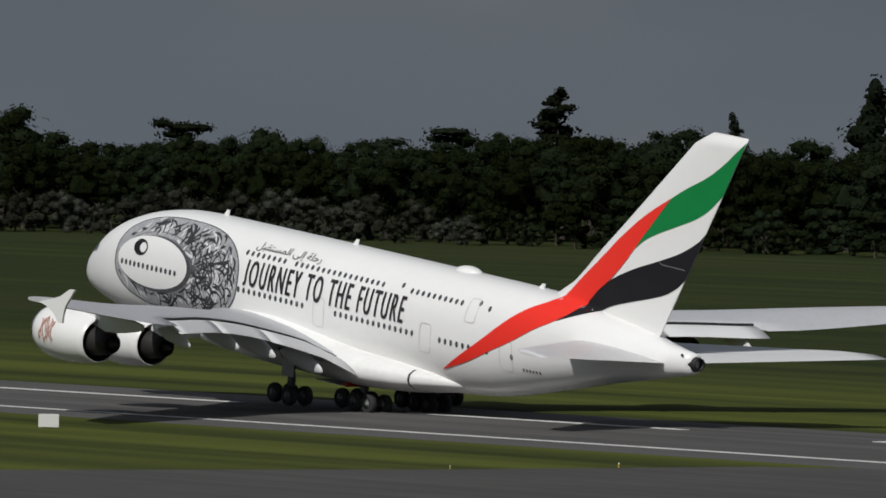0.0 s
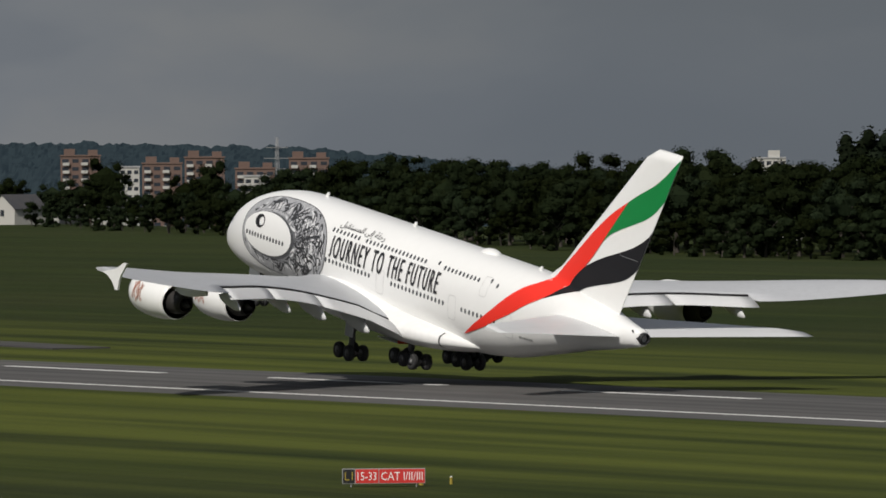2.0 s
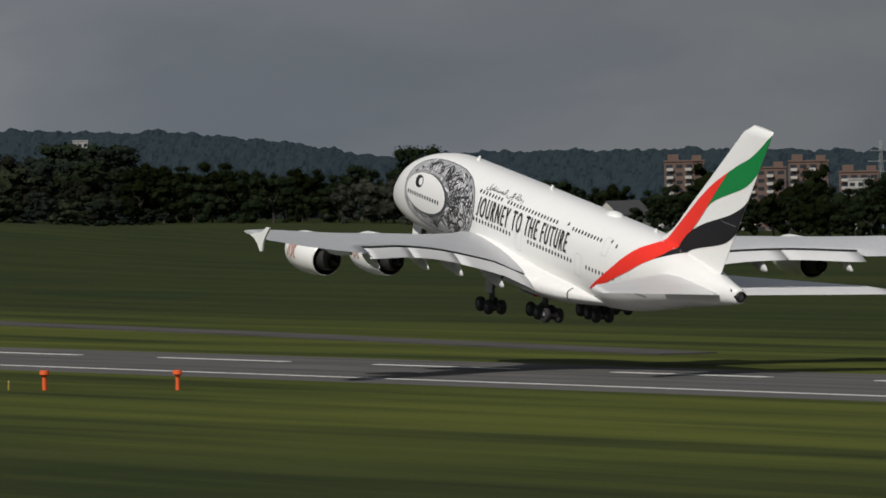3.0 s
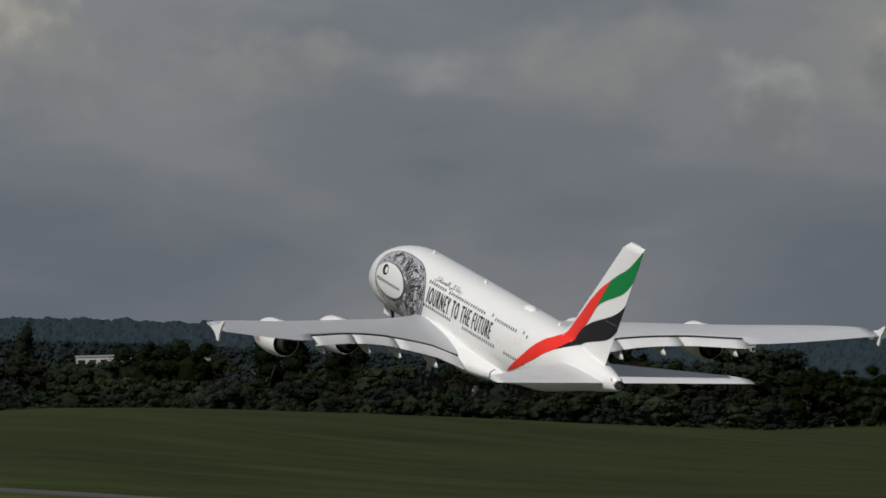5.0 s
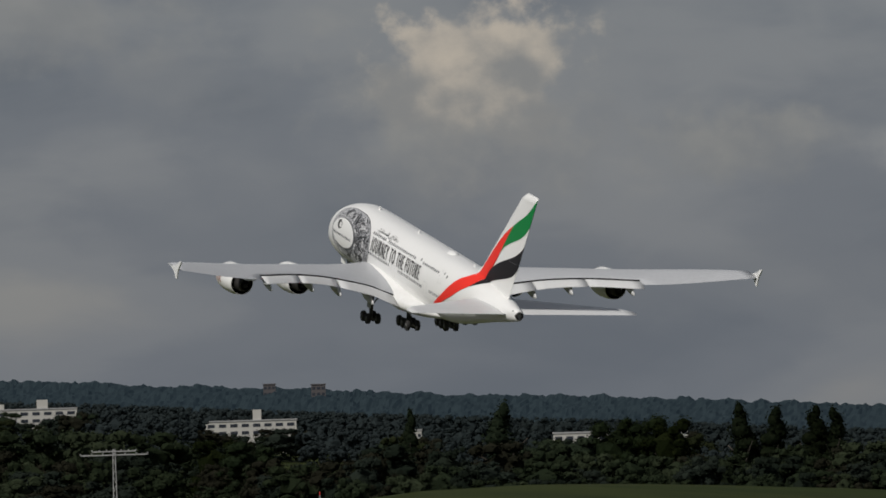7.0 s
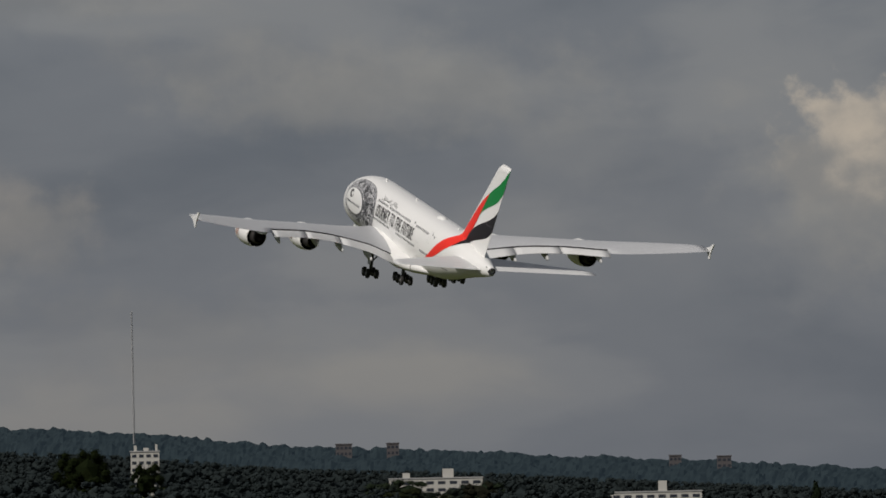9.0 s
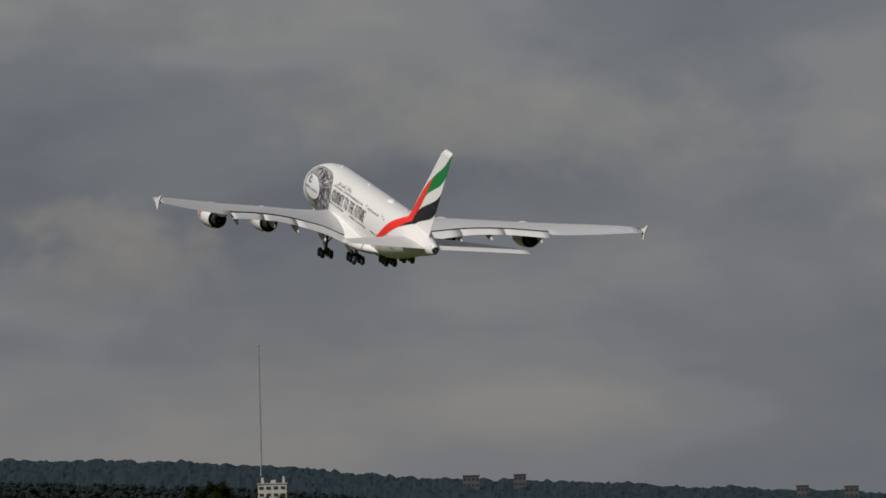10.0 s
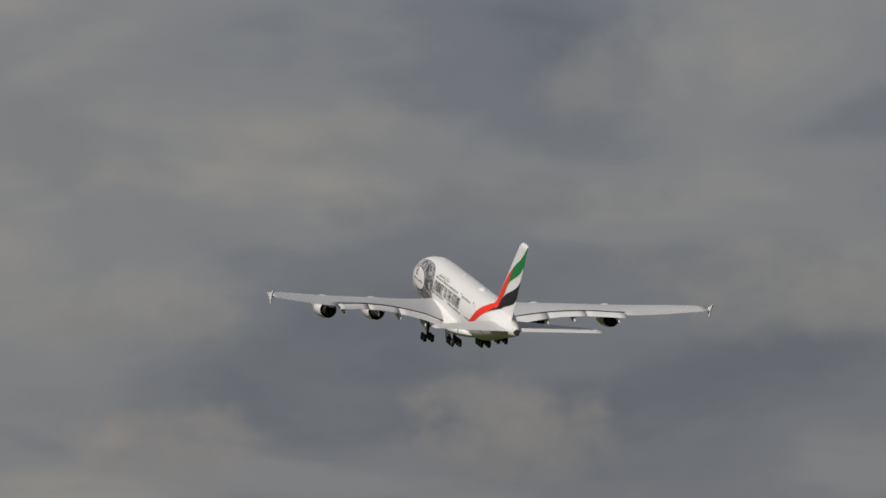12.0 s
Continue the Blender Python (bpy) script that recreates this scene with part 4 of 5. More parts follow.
def make_small_parts(plane, fus):
    for s, h in ((15.1, 0.42), (30.55, 0.4), (51.85, 0.32)):
        bm = bmesh.new()
        z = TOP(s)
        loft(bm, [[at(s - 0.25, y, z - 0.05), at(s + 0.35, y, z - 0.05), at(s + 0.45, y, z + h), at(s + 0.15, y, z + h)] for y in (-0.04, 0.04)])
        part("antenna", bm, M_WHITE, fus, "small white blade antenna")
    bm = bmesh.new()
    rings = []
    for u in np.linspace(0, 1, 12):
        r = max(0.02, math.sin(math.pi * u) ** 0.5)
        rings.append([at(42.4 + 2.7 * u, 0.75 * r * math.sin(a), TOP(44) - 0.15 + 0.5 * r * math.cos(a)) for a in np.linspace(-1.8, 1.8, 13)])
    loft(bm, rings, closed=False, caps=(False, False))
    part("radome_hump", bm, M_WHITE, fus, "white antenna dome on the crown", smooth=True)
    # cockpit panes
    for sg in (1, -1):
        for k, (sa, sb) in enumerate(((1.35, 1.85), (1.95, 2.5), (2.6, 3.1))):
            bm = bmesh.new()
            za, zb = (-0.25 + 0.1 * k, 0.1 + 0.2 * k)
            rows = [[at(s, sg * (side(s, z) + 0.03), z) for s in np.linspace(sa, sb, 4)] for z in np.linspace(za, zb, 4)]
            loft(bm, rows, closed=False, caps=(False, False))
            part("cockpit_window", bm, M_PANE, fus)
    # registration: unreadable bars
    bm = bmesh.new()
    for k in range(6):
        s = 54.1 + 0.29 * k
        rows = [[at(t, side(t, z) + 0.03, z) for t in (s, s + 0.14)] for z in (-1.24, -1.14, -1.04)]
        loft(bm, rows, closed=False, caps=(False, False))
    part("registration_bars", bm, M_TEXT, fus, "small dark bars of writing")


def make_airliner():
    plane = holder("airliner", "white four-engined double-deck airliner climbing, wheels down", "airplane")
    fus = make_fuselage(plane)
    wings = []
    for sg in (1, -1):
        wings.append(([make_wing(plane, sg), make_engine(plane, sg, 25.7, 30.3, -1.5),
                       make_engine(plane, sg, 14.9, 21.9, -3.1)], sg))
    fin = make_tail(plane)
    make_flag(plane, fin, fus)
    make_print(plane, fus)
    lettering("slogan", "JOURNEY TO THE FUTURE", 22.5, 41.3, 0.2, 2.1, fus, M_TEXT, "black capitals JOURNEY TO THE FUTURE", spacing=1.3, bold=0.0, thick=0.05)
    # the same words in joined Arabic letters, in drawing order
    words = "\uFEDE\uFE92\uFED8\uFE98\uFEB4\uFEE4\uFEDF\uFE8D \uFEF0\uFEDF\uFE87 \uFE94\uFEE0\uFEA3\uFEAD"
    lettering("slogan_arabic", words, 22.8, 30.4, 2.72, 3.42, fus, M_TEXT, "black Arabic script above the windows", bold=0.0)
    make_windows(plane, fus)
    legs = make_gear(plane)
    make_small_parts(plane, fus)
    return plane, [(make_bay_door(plane, sg), sg) for sg in (1, -1)], legs, wings


FLIGHT = [  # seconds, x, y, z, yaw, pitch, roll
    (0.0, 400.43, 518.89, 6.82, -0.02, 6.60, 0.65),
    (0.5, 400.60, 560.74, 6.88, 0.13, 7.57, 0.90),
    (1.0, 400.79, 602.91, 7.12, 0.18, 8.23, 1.15),
    (1.5, 401.02, 645.54, 7.65, 0.03, 8.66, 1.40),
    (2.0, 401.22, 689.21, 8.44, -0.03, 9.32, 1.70),
    (2.5, 401.44, 733.18, 9.67, -0.19, 10.09, 1.80),
    (2.7, 401.52, 750.95, 10.42, -0.19, 10.36, 1.80),
    (4.3, 402.14, 894.82, 19.43, 0.05, 12.58, 1.45),
    (4.5, 402.22, 912.61, 20.50, 0.03, 13.06, 1.50),
    (5.0, 402.32, 957.82, 24.49, -0.02, 13.41, 1.70),
    (5.5, 402.39, 1002.88, 28.96, -0.05, 13.46, 1.84),
    (6.0, 402.36, 1047.78, 33.71, 0.02, 13.44, 1.98),
    (6.5, 402.23, 1092.46, 38.61, 0.19, 13.40, 1.97),
    (7.0, 401.96, 1137.89, 43.72, 0.24, 13.38, 2.10),
    (7.2, 401.84, 1155.84, 45.79, 0.22, 13.39, 2.21),
    (8.8, 400.85, 1298.06, 61.96, 0.18, 13.37, 3.88),
    (9.0, 400.73, 1316.02, 64.01, 0.18, 13.41, 4.07),
    (9.5, 400.40, 1362.36, 69.50, 0.16, 13.30, 4.22),
    (10.0, 400.24, 1407.81, 74.88, 0.12, 13.31, 4.22),
    (10.5, 400.16, 1453.20, 80.11, 0.02, 13.40, 4.07),
    (11.0, 400.03, 1499.07, 85.75, -0.05, 13.48, 3.63),
    (11.5, 399.92, 1544.76, 91.71, -0.14, 13.54, 3.21),
    (12.0, 399.66, 1591.62, 97.94, -0.29, 13.63, 2.81),
]


def attitude(x, y, z, yaw, pitch, roll):
    return (Matrix.Translation((x, y, z)) @ Matrix.Rotation(radians(yaw), 4, "Z") @ Matrix.Rotation(radians(pitch), 4, "X")
            @ Matrix.Rotation(radians(roll), 4, "Y"))


# ---- trees ----
def spot(azimuth, r, z=0.0):
    a = radians(azimuth)
    return Vector((r * math.sin(a), r * math.cos(a), z))


def ball(level):
    bm = bmesh.new()
    bmesh.ops.create_icosphere(bm, subdivisions=level, radius=1.0)
    v = np.array([q.co[:] for q in bm.verts])
    f = np.array([[q.index for q in t.verts] for t in bm.faces])
    bm.free()
    return v, f


BALL_V, BALL_F = ball(2)
BALL1_V, BALL1_F = ball(1)


def tree_arrays(kind, seed, clumps, leaf, fine=True):
    """Leaf quads (n, 4, 3) and a solid dark core for a tree one metre tall."""
    rng = np.random.default_rng(seed)
    if kind == "broad":
        lobes = [(np.array([0, 0, 0.62]), np.array([0.3, 0.3, 0.3]))]
        for k in range(36):
            a, h = rng.uniform(0, 6.283), rng.uniform(0.2, 0.92)
            r = 0.3 * math.sqrt(max(0.05, 1 - ((h - 0.58) / 0.42) ** 2)) * rng.uniform(0.7, 1.15)
            q = rng.uniform(0.05, 0.125)
            lobes.append((np.array([r * math.cos(a), r * math.sin(a), h]), np.array([q, q, q * 0.85])))
    elif kind == "bush":
        lobes = []
        for k in range(26):
            a, h = rng.uniform(0, 6.283), rng.uniform(0.04, 0.88)
            r = rng.uniform(0.05, 0.6) * (1.1 - 0.6 * h)
            q = rng.uniform(0.09, 0.2)
            lobes.append((np.array([r * math.cos(a), r * math.sin(a), h]), np.array([q, q, q * 0.8])))
    elif kind == "poplar":
        lobes = []
        for k in range(13):
            h = 0.1 + 0.85 * k / 12
            q = 0.125 * math.sin(math.pi * min(1, 0.18 + 0.78 * h)) + 0.02
            a = rng.uniform(0, 6.283)
            lobes.append((np.array([0.035 * math.cos(a), 0.035 * math.sin(a), h]), np.array([q, q, 0.11])))
    elif kind == "spruce":
        lobes = []
        for k in range(30):
            h = 0.16 + 0.82 * k / 29
            q = 0.26 * (1 - h) ** 0.8 + 0.02
            a = rng.uniform(0, 6.283)
            w = rng.uniform(0.35, 0.8)
            lobes.append((np.array([w * q * math.cos(a), w * q * math.sin(a), h - 0.03]), np.array([q * 0.75, q * 0.75, 0.035])))
    else:  # cedar: flat tiers
        lobes = []
        for k in range(14):
            h = 0.45 + 0.52 * rng.random()
            a = rng.uniform(0, 6.283)
            r = rng.uniform(0.05, 0.42) * (1.25 - 0.6 * h)
            q = rng.uniform(0.12, 0.22)
            lobes.append((np.array([r * math.cos(a), r * math.sin(a), h]), np.array([q, q, 0.05])))
        lobes.append((np.array([0, 0, 0.4]), np.array([0.16, 0.16, 0.2])))
    size = np.array([l[1][0] * l[1][2] for l in lobes]) ** 0.5
    pick = rng.choice(len(lobes), clumps, p=size / size.sum())
    c = np.array([l[0] for l in lobes])[pick]
    r = np.array([l[1] for l in lobes])[pick]
    d = rng.normal(size=(clumps, 3))
    d /= np.linalg.norm(d, axis=1)[:, None]
    p = c + r * d * rng.uniform(0.74, 1.15, (clumps, 1))
    n = d + rng.normal(size=(clumps, 3)) * 0.32
    n /= np.linalg.norm(n, axis=1)[:, None]
    u = np.cross(n, rng.normal(size=(clumps, 3)))
    u /= np.linalg.norm(u, axis=1)[:, None]
    v = np.cross(n, u)
    k = leaf * rng.uniform(0.6, 1.35, (clumps, 1))
    quads = np.stack([p - u * k, p - v * k * 0.6 + n * k * 0.15, p + u * k, p + v * k * 0.6 - n * k * 0.15], 1)
    core = []
    for cc, rr in lobes:
        core.append((cc + rr * 0.74 * BALL1_V)[BALL1_F] if not fine else (cc + rr * 0.74 * BALL_V)[BALL_F] if len(lobes) < 20 else (cc + rr * 0.74 * BALL1_V)[BALL1_F])
    core = np.concatenate(core)
    return quads, core


def crown_mesh(name, quads, core, mat):
    """Leaves as quads, core as triangles, in one mesh."""
    nq, nt = len(quads), len(core)
    verts = np.concatenate([quads.reshape(-1, 3), core.reshape(-1, 3)])
    me = bpy.data.meshes.new(name)
    me.vertices.add(len(verts))
    me.vertices.foreach_set("co", verts.astype(np.float32).ravel())
    me.loops.add(nq * 4 + nt * 3)
    me.loops.foreach_set("vertex_index", np.arange(nq * 4 + nt * 3, dtype=np.int32))
    me.polygons.add(nq + nt)
    me.polygons.foreach_set("loop_start", np.concatenate([np.arange(nq) * 4, nq * 4 + np.arange(nt) * 3]).astype(np.int32))
    me.update(calc_edges=True)
    me.validate()
    me.materials.append(mat)
    return me


def trunk_mesh(seed, tall):
    rng = random.Random(seed)
    bm = bmesh.new()
    rod(bm, (0, 0, -0.03), (0.01, 0, 0.4 if not tall else 0.9), 0.03 if not tall else 0.018, 0.014 if not tall else 0.004, 7)
    for k in range(5):
        a, h = rng.uniform(0, 6.28), rng.uniform(0.25, 0.45)
        rod(bm, (0, 0, h), (0.2 * math.cos(a), 0.2 * math.sin(a), h + rng.uniform(0.12, 0.3)), 0.012, 0.004, 5)
    me = bpy.data.meshes.new("trunk")
    bm.to_mesh(me)
    bm.free()
    me.materials.append(M_BARK)
    return me


KINDS = {}
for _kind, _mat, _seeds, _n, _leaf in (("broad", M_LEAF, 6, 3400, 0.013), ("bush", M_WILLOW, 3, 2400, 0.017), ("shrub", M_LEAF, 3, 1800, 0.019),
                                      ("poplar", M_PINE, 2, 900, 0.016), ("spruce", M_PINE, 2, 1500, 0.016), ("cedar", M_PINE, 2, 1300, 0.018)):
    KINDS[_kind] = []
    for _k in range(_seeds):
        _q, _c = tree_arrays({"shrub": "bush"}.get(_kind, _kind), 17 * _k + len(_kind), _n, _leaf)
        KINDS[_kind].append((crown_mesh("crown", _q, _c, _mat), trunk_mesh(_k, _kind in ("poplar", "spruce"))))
TREE_WORDS = {"broad": ("tree", "dark green broadleaf tree at the airfield edge"), "bush": ("willow_bush", "grey-green willow bush at the airfield edge"),
              "shrub": ("shrub", "dark green shrub at the airfield edge"), "poplar": ("poplar_tree", "tall narrow dark poplar tree"),
              "spruce": ("spruce_tree", "tall dark ragged spruce above the woods"), "cedar": ("cedar_tree", "dark flat-tiered cedar above the woods")}
tree_rng = random.Random(3)


def plant(kind, azimuth, r, height, wide=1.0):
    p = spot(azimuth, r)
    z = land(p.x, p.y)
    name, label = TREE_WORDS[kind]
    t = holder(name, label, "bush" if kind in ("bush", "shrub") else "tree",
               Matrix.Translation((p.x, p.y, z - 0.1)) @ Matrix.Rotation(tree_rng.uniform(0, 6.28), 4, "Z"), "woods round the airfield")
    crown, trunk = tree_rng.choice(KINDS[kind])
    for nm, me in (("trunk", trunk), ("crown", crown)):
        ob = new(nm, me)
        ob.parent = t
        ob.scale = (height * wide, height * wide, height)
    return t


def plant_top(kind, azimuth, r, elevation, wide=1.0):
    """A tree whose top reaches the elevation seen from the eye."""
    p = spot(azimuth, r)
    z = land(p.x, p.y)
    plant(kind, azimuth, r, max(2.0, EYE.z + r * math.tan(radians(elevation + 0.02)) - z), wide)


SKYLINE = smooth_curve([17, 18, 19, 20, 21, 22, 23, 24, 25, 26, 27, 27.9, 28.8, 30, 31.5, 32.4, 33.2, 34.0, 34.6, 35.0, 35.6, 36.5, 38, 39, 40, 41.5],
                       [-0.06, -0.08, -0.1, -0.12, -0.13, -0.14, -0.16, -0.2, -0.26, -0.3, -0.38, -0.46, -0.43, -0.31, -0.31, -0.32, -0.34, -0.43, -0.43, -0.32, -0.38, -0.39, -0.4, -0.36, -0.38, -0.4])


def make_woods():
    # the front belt along the east edge of the airfield
    for row, (gap, back, drop, kinds) in enumerate(((0.105, 95, 0.0, ("broad",)), (0.12, 55, 0.1, ("broad", "broad", "broad")), (0.15, 22, 0.27, ("bush", "shrub", "bush")))):
        a = 24.6 + 0.03 * row
        while a < 41.3:
            r = EDGE(a) + back + tree_rng.uniform(-12, 12)
            el = SKYLINE(a) - drop + tree_rng.uniform(-0.07, 0.045)
            kind = tree_rng.choice(kinds)
            if row == 2:
                kind = "bush" if 35.2 < a < 38.2 or 25.8 < a < 27.0 else "shrub"
                el = math.degrees(math.atan2(-EYE.z, EDGE(a))) + tree_rng.uniform(0.16, 0.34)
                if 34.0 < a < 34.75 or 27.3 < a < 28.4:
                    el = math.degrees(math.atan2(-EYE.z, EDGE(a))) + (tree_rng.uniform(0.2, 0.25) if a > 33 else tree_rng.uniform(0.11, 0.15))
            elif 33.8 < a < 34.8:
                r += 80
            plant_top(kind, a, r, el, tree_rng.uniform(0.95, 1.25))
            a += gap * tree_rng.uniform(0.75, 1.25)
    # marked single trees
    for kind, a, r, el, wide in (
            ("spruce", 38.638, 1470, -0.03, 1.5), ("poplar", 40.55, 1450, 0.0, 1.25), ("spruce", 39.7, 1470, -0.18, 0.9), ("cedar", 37.77, 1470, -0.3, 1.2), ("cedar", 36.34, 1480, -0.25, 0.9),
            ("broad", 36.77, 1470, -0.31, 1.2), ("broad", 35.3, 1490, -0.2, 1.3), ("broad", 35.15, 1480, -0.22, 1.2), ("broad", 38.2, 1470, -0.32, 1.2), ("broad", 39.35, 1440, -0.28, 1.3),
            ("poplar", 32.72, 1600, -0.2, 1.5), ("poplar", 32.8, 1600, -0.17, 1.5), ("poplar", 32.9, 1600, -0.19, 1.6), ("poplar", 33.0, 1600, -0.18, 1.5), ("poplar", 33.08, 1600, -0.2, 1.5),
            ("broad", 31.8, 1690, -0.25, 1.1), ("broad", 28.16, 2000, -0.28, 1.0), ("broad", 28.8, 2000, -0.3, 0.9), ("broad", 26.35, 2280, -0.14, 1.0), ("bush", 26.6, 2160, -0.3, 1.1), ("bush", 26.75, 2165, -0.33, 1.1),
            ("bush", 26.95, 2160, -0.38, 1.0), ("poplar", 21.35, 2700, 0.075, 1.3), ("poplar", 21.53, 2700, 0.05, 1.3), ("poplar", 21.786, 2700, 0.05, 1.25), ("poplar", 21.9, 2700, 0.035, 1.2), ("poplar", 19.857, 2700, 0.125, 1.3),
            ("poplar", 19.3, 3000, 0.1, 0.9), ("broad", 22.63, 2600, 0.02, 1.1), ("bush", 22.711, 2330, -0.17, 0.9), ("poplar", 23.28, 2400, 0.06, 2.0), ("broad", 23.55, 2420, -0.02, 1.0), ("broad", 20.9, 2750, 0.03, 1.1),
            ("broad", 20.7, 2760, 0.04, 1.1), ("broad", 20.55, 2760, 0.02, 1.1), ("broad", 14.85, 3600, 0.42, 0.9), ("broad", 14.78, 3610, 0.42, 0.9), ("broad", 15.2, 3560, 0.32, 0.8), ("broad", 18.1, 2920, -0.02, 1.2), ("broad", 18.3, 2750, -0.04, 1.3)):
        plant_top(kind, a, r, el, wide)


make_woods()


def grove(name, label, wants, seed, mats):
    """Trees too far and too many to count, one mesh for each tone of leaf; wants = (azimuth, distance, elevation of the top, width)."""
    rng = np.random.default_rng(seed)
    base = [tree_arrays("bush" if k > 3 else "broad", 70 + k, 1150, 0.018, False) for k in range(6)]
    qs, cs, tones = [], [], []
    for a, r, el, wide in wants:
        tones.append(rng.integers(len(mats)))
        p = spot(a, r)
        p.z = land(p.x, p.y) - 0.3
        h = max(3.0, EYE.z + r * math.tan(radians(el)) - p.z)
        low = h < 9
        q, c = base[rng.integers(4, 6) if low else rng.integers(4)]
        t = rng.uniform(0, 6.283)
        m = np.array([[math.cos(t), -math.sin(t), 0], [math.sin(t), math.cos(t), 0], [0, 0, 1]]) * h
        m[:2] *= wide
        qs.append(q @ m.T + np.array(p))
        cs.append(c @ m.T + np.array(p))
    for k, mat in enumerate(mats):
        mine = [i for i, t in enumerate(tones) if t == k]
        tagged(new(name, crown_mesh(name, np.concatenate([qs[i] for i in mine]), np.concatenate([cs[i] for i in mine]), mat)), label, "woods", kind="stuff")


def belt(a0, a1, gap, r, top, wide):
    a, out = a0, []
    while a < a1:
        out.append((a, r(a) + tree_rng.uniform(-18, 18), top(a) + tree_rng.choice((-0.1, -0.06, -0.03, 0.0, 0.03, 0.05)) + tree_rng.uniform(-0.02, 0.02), wide * tree_rng.uniform(0.75, 1.45)))
        a += gap * tree_rng.uniform(0.75, 1.25)
    return out


# dark trees behind the bank, beyond its end, and before the feet of the pale buildings
WANTS = []
for _back, _drop in ((120, 0.0), (50, 0.1), (10, 0.2)):
    WANTS += belt(17.6, 24.8, 0.13, lambda a: max(EDGE(a), 2250) + _back, lambda a: SKYLINE(a) - _drop, 1.15)
for _r, _top in ((2700, 0.05), (2560, -0.04), (2430, -0.16), (2330, -0.3)):
    WANTS += belt(14.2, 17.75, 0.13, lambda a: _r, lambda a: _top, 1.25)
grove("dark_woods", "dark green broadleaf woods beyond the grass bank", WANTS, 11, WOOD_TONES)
WANTS = []
for _mid, _half, _r, _top in ((18.33, 0.36, 3620, -0.01), (16.98, 0.36, 3720, 0.14), (20.3, 0.24, 3130, -0.1), (19.33, 0.1, 3180, -0.05), (20.97, 0.09, 3180, -0.06),
                              (24.3, 0.1, 3620, -0.1)):
    for _front in (0, 50):
        WANTS += belt(_mid - _half, _mid + _half, 0.05, lambda a: _r - _front, lambda a: _top, 1.3)
grove("dark_woods", "dark green broadleaf woods before pale buildings", WANTS, 12, WOOD_TONES)


CLEARINGS = ((18.33, 0.3, 3700), (16.98, 0.3, 3800), (20.3, 0.2, 3200), (15.2, 0.12, 3900), (19.33, 0.06, 3250), (20.97, 0.06, 3250), (24.3, 0.07, 3700))


def far_woods(name, label, a0, a1, rows, r0, depth, mat, seed, clumps=240):
    """Distant woods: many small trees in one mesh."""
    rng = np.random.default_rng(seed)
    base = [tree_arrays("broad", 40 + k, clumps, 0.036, False) for k in range(4)]
    qs, cs = [], []
    for row in range(rows):
        f = row / max(1, rows - 1)
        r = r0 + depth * f
        step = math.degrees(6.5 / r)
        a = a0 + step * rng.random()
        while a < a1:
            h = rng.uniform(11, 18)
            rr = r + rng.uniform(-20, 20)
            p = spot(a, rr)
            p.z = land(p.x, p.y) - 0.5
            if any(abs(a - ca) < cw and cr - 420 < rr < cr + 15 for ca, cw, cr in CLEARINGS):
                a += step
                continue
            h = min(h, EYE.z + rr * math.tan(radians(RIDGE(a) - 0.12)) - p.z)
            if h < 3:
                a += step
                continue
            q, c = base[rng.integers(4)]
            t = rng.uniform(0, 6.283)
            m = np.array([[math.cos(t), -math.sin(t), 0], [math.sin(t), math.cos(t), 0], [0, 0, 1]]) * h
            m[:2] *= 1.15
            qs.append(q @ m.T + np.array(p))
            cs.append(c @ m.T + np.array(p))
            a += step * rng.uniform(0.6, 1.4)
    me = crown_mesh(name, np.concatenate(qs), np.concatenate(cs), mat)
    return tagged(new(name, me), label, "woods", kind="stuff")


# A surface with distance haze put into its colour and emission.
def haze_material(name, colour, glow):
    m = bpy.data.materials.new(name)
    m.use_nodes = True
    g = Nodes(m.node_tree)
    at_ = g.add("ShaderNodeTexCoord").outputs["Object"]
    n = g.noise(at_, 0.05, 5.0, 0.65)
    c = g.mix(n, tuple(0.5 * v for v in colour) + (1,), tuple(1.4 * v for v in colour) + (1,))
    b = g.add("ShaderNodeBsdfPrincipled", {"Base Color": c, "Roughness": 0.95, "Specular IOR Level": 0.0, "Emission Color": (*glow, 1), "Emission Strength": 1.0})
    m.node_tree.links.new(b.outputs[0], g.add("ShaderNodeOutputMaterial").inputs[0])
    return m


M_HAZY_HILL = haze_material("hazy_hill", (0.02, 0.028, 0.03), (0.009, 0.0145, 0.02))


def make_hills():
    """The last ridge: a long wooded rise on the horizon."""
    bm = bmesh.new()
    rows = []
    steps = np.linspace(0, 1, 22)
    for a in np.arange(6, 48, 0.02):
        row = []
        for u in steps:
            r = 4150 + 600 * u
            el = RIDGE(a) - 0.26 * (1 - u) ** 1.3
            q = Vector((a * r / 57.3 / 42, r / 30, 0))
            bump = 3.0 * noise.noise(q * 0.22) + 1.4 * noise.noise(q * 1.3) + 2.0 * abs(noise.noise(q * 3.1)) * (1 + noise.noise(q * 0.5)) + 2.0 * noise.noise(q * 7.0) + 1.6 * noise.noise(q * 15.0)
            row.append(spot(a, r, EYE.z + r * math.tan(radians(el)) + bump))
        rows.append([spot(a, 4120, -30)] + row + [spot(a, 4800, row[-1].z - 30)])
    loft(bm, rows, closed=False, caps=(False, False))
    tagged(part("distant_hills", bm, M_HAZY_HILL, smooth=False), "wooded hills on the horizon, haze in their blue-grey colour and glow", "hills", kind="structure")


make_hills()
far_woods("far_woods", "distant woods below the hills, haze in their bluish leaf colour", 11.5, 19.5, 9, 3350, 800, M_HAZYLEAF, 5)
